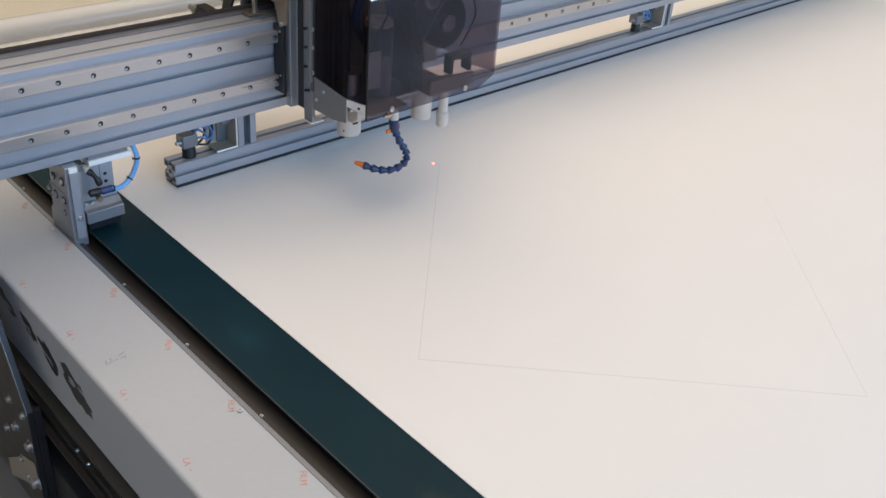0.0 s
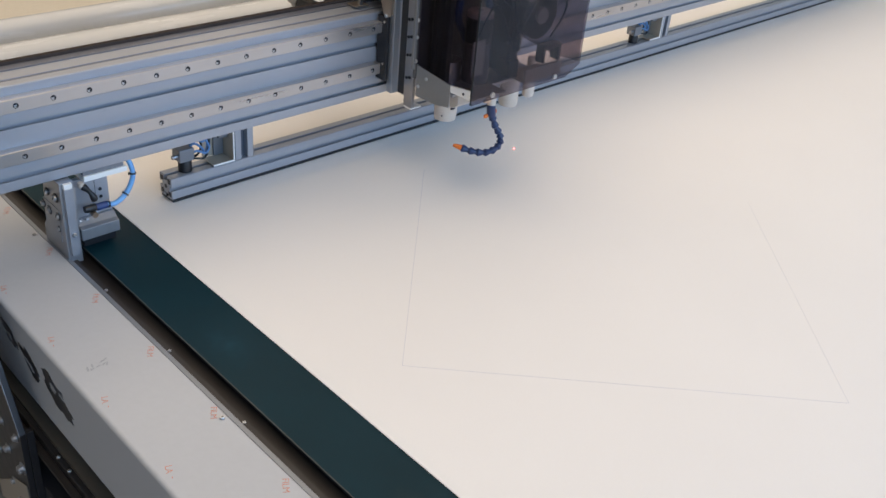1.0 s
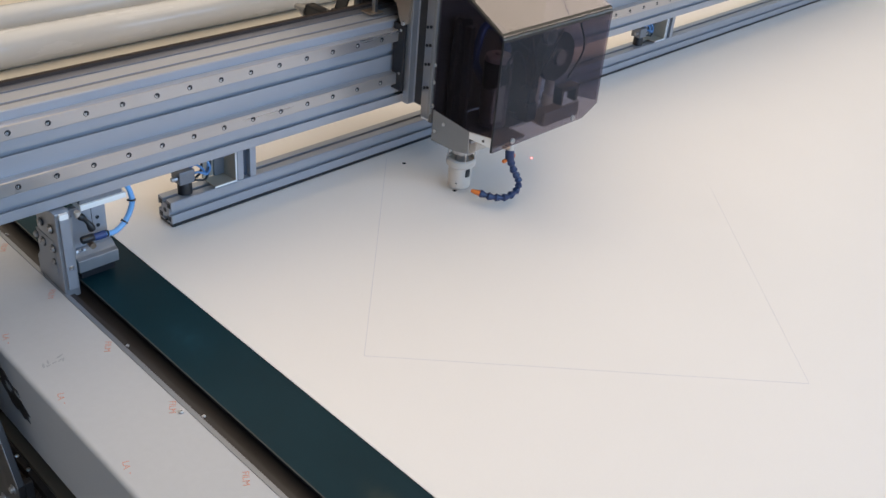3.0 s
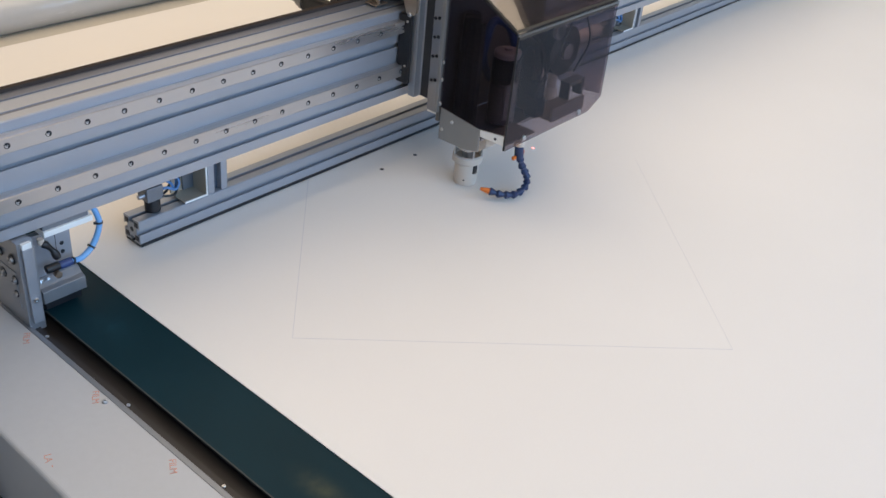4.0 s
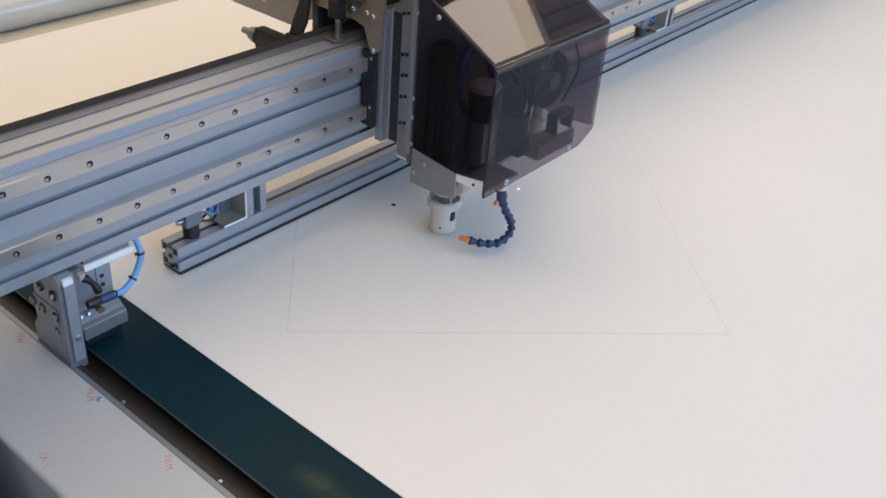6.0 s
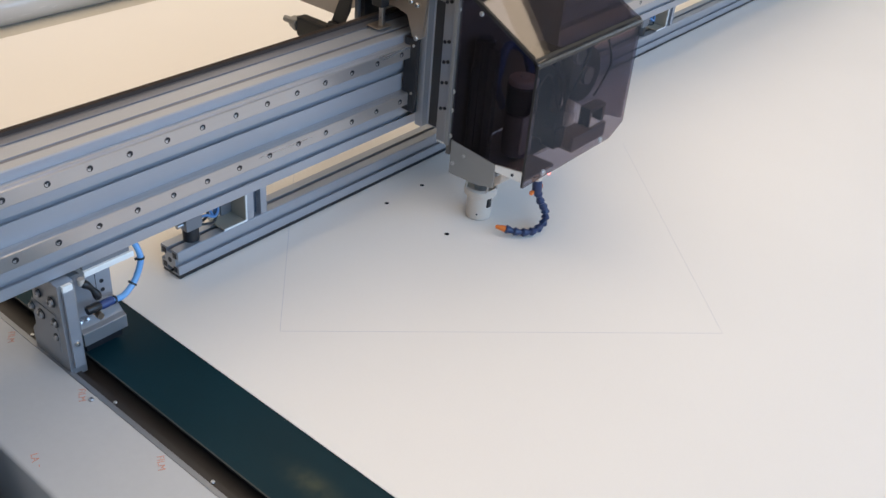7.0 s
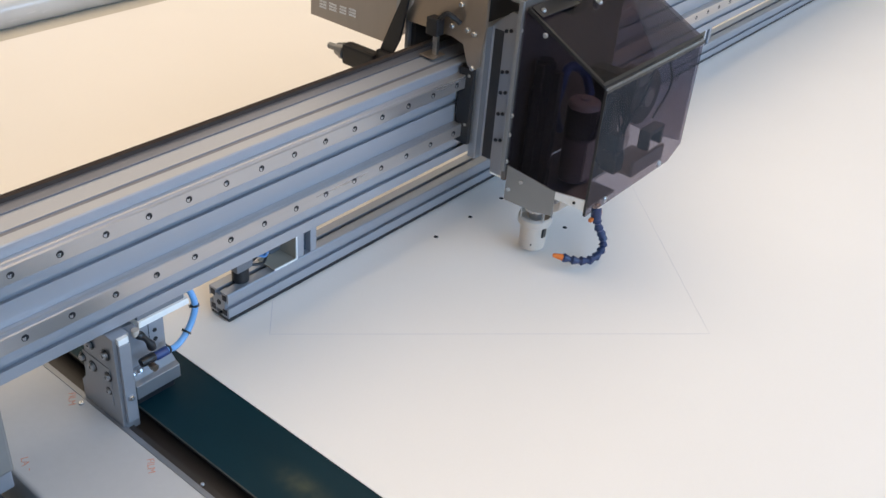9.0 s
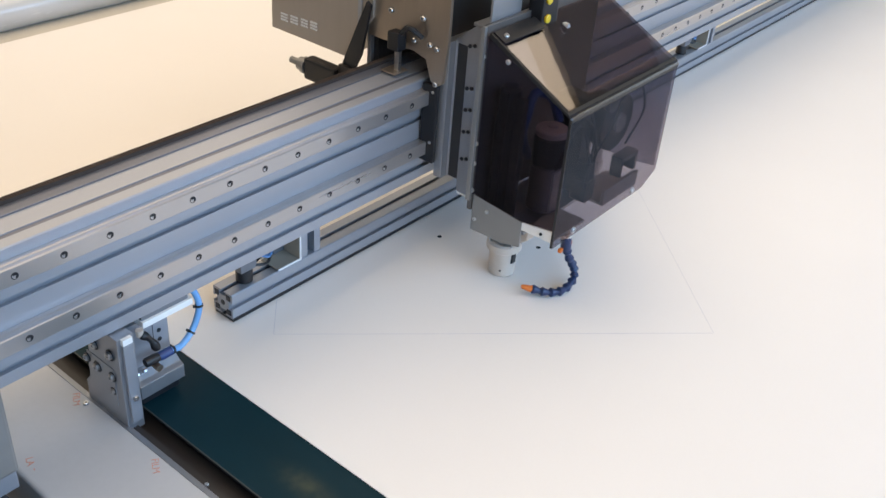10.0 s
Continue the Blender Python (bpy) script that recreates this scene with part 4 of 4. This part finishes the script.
        b.matrix_basis = pose(0.058, -0.1282, z, 90, 0, 0)
    tab = part("plug_tab", box(-0.005, 0.005, -0.006, 0.006, 0.0, 0.0022, 0.0006), MILLED, h, "bright tab beside the plug")
    tab.matrix_basis = pose(0.089, -0.146, 0.4385, 25.2, 0, 0)
    part("tab_screw", screw_head(0.0036, 0.003), SCREW, tab).matrix_basis = pose(0, -0.002, 0.0022)
    strap = part("top_strap", box(x0 + 0.004, 0.044, -0.0125, 0.0125, 0.0, 0.0022, 0.0005), DARKPLATE, h, "dark metal strap across the top panel")
    strap.matrix_basis = pose(0, -0.1255, 0.4480, 25.2, 0, 0)
    part("strap_screw", screw_head(0.0042, 0.0034), SCREW, strap).matrix_basis = pose(x0 + 0.018, -0.002, 0.0022)
    part("top_bracket", extruded([(-0.098, 0.447), (-0.065, 0.447), (-0.065, 0.452), (-0.094, 0.452), (-0.094, 0.50), (-0.098, 0.50)], -0.045, 0.03, "x", 0.0006), MILLED, h)
    # drill's dust cup
    cup = part("dust_cup", turned([(0.0215, 0.009), (0.0232, 0.0095), (0.0246, 0.054), (0.0304, 0.0585), (0.0308, 0.0635), (0.0304, 0.0705), (0.0270, 0.0735), (0.0262, 0.066), (0.012, 0.066)], 40, at=(CUPX, CUPY, 0)), WHITEPL, h, "ivory plastic dust cup round the drill", smooth=True)
    part("cup_window", box(CUPX - 0.0085, CUPX + 0.0025, CUPY - 0.0257, CUPY - 0.0200, 0.036, 0.0540, 0.0018), BLACK, cup, "dark window in the cup")
    b = part("cup_screw", screw_head(0.0018, 0.0012), DARKSCREW, cup)
    b.matrix_basis = pose(CUPX - 0.0205, CUPY - 0.0112, 0.022, 0, -90, 29)
    part("spindle_nose", turned([(0.012, 0.066), (0.012, 0.082), (0.021, 0.084), (0.021, 0.104), (0.024, 0.106), (0.024, 0.138)], 28, at=(CUPX, CUPY, 0)), STEEL, cup, smooth=True)
    for a in (0.4, 2.6, 4.2, 5.1):
        part("cup_pin", turned([(0.0017, 0.066), (0.0017, 0.100)], 8, at=(CUPX + 0.0285 * math.cos(a), CUPY + 0.0285 * math.sin(a), 0)), SCREW, cup)
    col = part("tool_cup", turned([(0.020, 0.066), (0.021, 0.068), (0.021, 0.139)], 30, at=(0.168, -0.160, 0)), WHITEPL, h, "white plastic tool collar", smooth=True)
    rod = part("punch_tool", turned([(0.006, 0.068), (0.0125, 0.072), (0.0135, 0.100), (0.010, 0.104), (0.010, 0.160)], 24, at=(0.220, -0.170, 0)), WHITEPL, h, "white punch tool", smooth=True)
    fit = part("brass_elbow", turned([(0.0042, 0.1365), (0.0056, 0.1385), (0.0056, 0.1440), (0.0040, 0.1450), (0.0040, 0.1498)], 14, at=(-0.006, -0.258, 0)), BRASS, h, "small brass fitting under the cover", smooth=True)
    part("elbow_stub", turned([(0.0036, -0.016), (0.0036, -0.007), (0.0046, -0.0065), (0.0046, -0.0005)], 12, "x", (0.0, -0.258, 0.1412)), BRASS, fit, smooth=True)
    # segmented air hose
    path = smooth_path(HOSE, 22)
    n = len(path)
    part("hose", swept(path, lambda u: 0.0046 + 0.0037 * hose_link((u * 13) % 1.0), 14), HOSEBLUE, h, "navy segmented air hose", smooth=True)
    d = (path[-1] - path[-6]).normalized()
    tip = swept([path[-1] - d * 0.002, path[-1] + d * 0.005, path[-1] + d * 0.013, path[-1] + d * 0.016], lambda u: 0.0062 - 0.0034 * u, 14)
    part("nozzle", tip, ORANGE, h, "orange plastic nozzle tip", smooth=True)
    root = path[0]
    part("hose_socket", turned([(0.0085, 0.112), (0.0085, 0.149)], 18, at=(root.x, root.y, 0)), WHITEPL, h, smooth=True)
    v = path[16]
    valve = part("hose_valve", turned([(0.0085, -0.013), (0.0092, -0.010), (0.0092, 0.010), (0.0085, 0.013)], 18), HOSEBLUE, h, smooth=True)
    valve.matrix_basis = Matrix.Translation(v) @ (path[19] - path[13]).to_track_quat("Z", "Y").to_matrix().to_4x4()
    part("valve_handle", box(v.x - 0.0175, v.x - 0.0085, v.y - 0.002, v.y + 0.004, v.z - 0.0140, v.z - 0.0070, 0.0015), ORANGE, h, "orange valve lever")
    part("valve_handle", box(v.x + 0.0075, v.x + 0.0105, v.y - 0.0060, v.y - 0.0020, v.z - 0.0070, v.z + 0.0010, 0.001), ORANGE, h, "orange valve lever")
    return h, cup, rod, col


CUPX, CUPY = -0.006, -0.143
HOSE = [(0.020, -0.246, 0.125), (0.022, -0.2465, 0.104), (0.034, -0.250, 0.074), (0.047, -0.255, 0.050), (0.040, -0.260, 0.032), (0.010, -0.260, 0.025), (-0.016, -0.246, 0.027), (-0.035, -0.224, 0.033)]
CARRIAGE = carriage()
HEAD, CUP, PUNCH, COLLAR = head()
LASER_DOT = tagged(part("laser_dot", turned([(0.0019, 0.0), (0.0019, 0.0004), (0.0002, 0.0004)], 16), LASER), "small glowing red laser dot on the board", "laser dot")


# ---- drilled holes: place and time ----
HOLES = [(0.627, 0.4500, 2.0), (0.627, 0.2965, 2.75), (0.728, 0.2965, 3.3), (0.728, 0.1505, 4.05), (0.627, 0.1505, 4.85), (0.5255, 0.1505, 5.6),
         (0.5255, 0.0020, 6.3), (0.627, 0.0020, 7.0), (0.728, 0.0030, 7.75), (0.728, -0.1470, 8.6), (0.627, -0.1475, 9.25)]


def drilled(x, y):
    th = part("drilled_hole", turned([(0.0043, 0), (0.0043, 0.0003), (0.0002, 0.0003)], 18), HOLE)
    return tagged(th, "small round black drilled hole in the white board", "hole", group="row of drilled holes")


DRILLED = [drilled(x, y) for x, y, t in HOLES]


# ---- what moves ----
# stays of the machine: arrival, departure, tool x, gantry y
STAYS = [
    (0.0, 0.53, 0.371, 0.640), (0.82, 2.12, 0.627, 0.592), (2.38, 2.95, 0.627, 0.4435), (3.12, 3.50, 0.728, 0.4435),
    (3.78, 4.36, 0.728, 0.2955), (4.58, 5.14, 0.627, 0.2955), (5.32, 5.865, 0.5255, 0.2955), (6.04, 6.55, 0.5255, 0.148),
    (6.75, 7.28, 0.627, 0.148), (7.48, 8.10, 0.728, 0.148), (8.30, 8.80, 0.728, 0.0), (9.0, 9.55, 0.627, 0.0), (9.74, 10.0, 0.5255, 0.0),
]
DIPS = [(0, 0.073), (1.2, 0.073), (1.35, 0.068), (1.5, 0.053), (1.65, 0.028), (1.8, 0.004), (1.9, 0.0), (2.4, -0.003), (2.6, -0.007), (2.75, -0.01), (2.9, 0.0),
        (3.15, 0.0), (3.3, -0.012), (3.45, 0.0), (3.85, 0.0), (4.05, -0.012), (4.3, 0.0), (4.65, 0.0), (4.85, -0.012), (5.05, 0.0), (5.35, 0.0), (5.5, -0.010),
        (5.75, -0.014), (5.9, 0.0), (6.15, 0.0), (6.35, -0.014), (6.5, 0.0), (6.8, 0.0), (7.0, -0.014), (7.2, 0.0), (7.5, 0.002), (7.75, -0.004), (7.9, 0.0), (8.35, -0.003),
        (8.5, -0.008), (8.65, -0.010), (8.8, 0.0), (9.05, 0.0), (9.3, -0.012), (9.5, 0.0), (9.75, -0.004), (9.9, -0.014), (10.0, -0.017)]


def ease(u):
    u = min(max(u, 0.0), 1.0)
    return u * u * (3 - 2 * u)


def where(t):
    """Tool x and gantry y at a time."""
    for (a, b, x, y), nxt in zip(STAYS, STAYS[1:] + [None]):
        if t <= b or nxt is None:
            return x, y
        if t < nxt[0]:
            u = ease((t - b) / (nxt[0] - b))
            return x + (nxt[2] - x) * u, y + (nxt[3] - y) * u


def dip(t):
    for (a, p), (b, q) in zip(DIPS, DIPS[1:]):
        if t <= b:
            return p + (q - p) * ease((t - a) / (b - a))
    return DIPS[-1][1]


def motions():
    steps = [i / 20 for i in range(201)]
    walk(GANTRY, [(t, pose(0, where(t)[1], 0)) for t in steps])
    walk(HEAD, [(t, pose(where(t)[0], where(t)[1], dip(t))) for t in steps])
    walk(LASER_DOT, [(t, pose(where(t)[0] + 0.229, where(t)[1] - 0.1435, 0.0003)) for t in steps])
    walk(CARRIAGE, [(t, pose(where(t)[0], where(t)[1], 0)) for t in steps])
    walk(COLLAR, [(0, pose(0, 0, -0.007)), (1.2, pose(0, 0, -0.007)), (2.0, pose(0, 0, 0.012)), (2.4, pose(0, 0, 0.085)), (10, pose(0, 0, 0.085))])
    walk(PUNCH, [(0, pose(0, 0, -0.04)), (0.12, pose(0, 0, -0.034)), (0.32, pose(0, 0, 0.0)), (2.0, pose(0, 0, 0.0)), (2.4, pose(0, 0, 0.065)), (10, pose(0, 0, 0.065))])
    for ob, (x, y, t) in zip(DRILLED, HOLES):
        walk(ob, [(0, pose(x, y, -0.0012)), (t - 0.1, pose(x, y, -0.0012)), (t, pose(x, y, 0.0)), (10, pose(x, y, 0.0))])
    walk(CUP, [(t, pose(0, 0, 0.053 * (1 - ease((t - 1.02) / 0.16)) + max(0.0, -0.008 - dip(t)))) for t in steps])


motions()
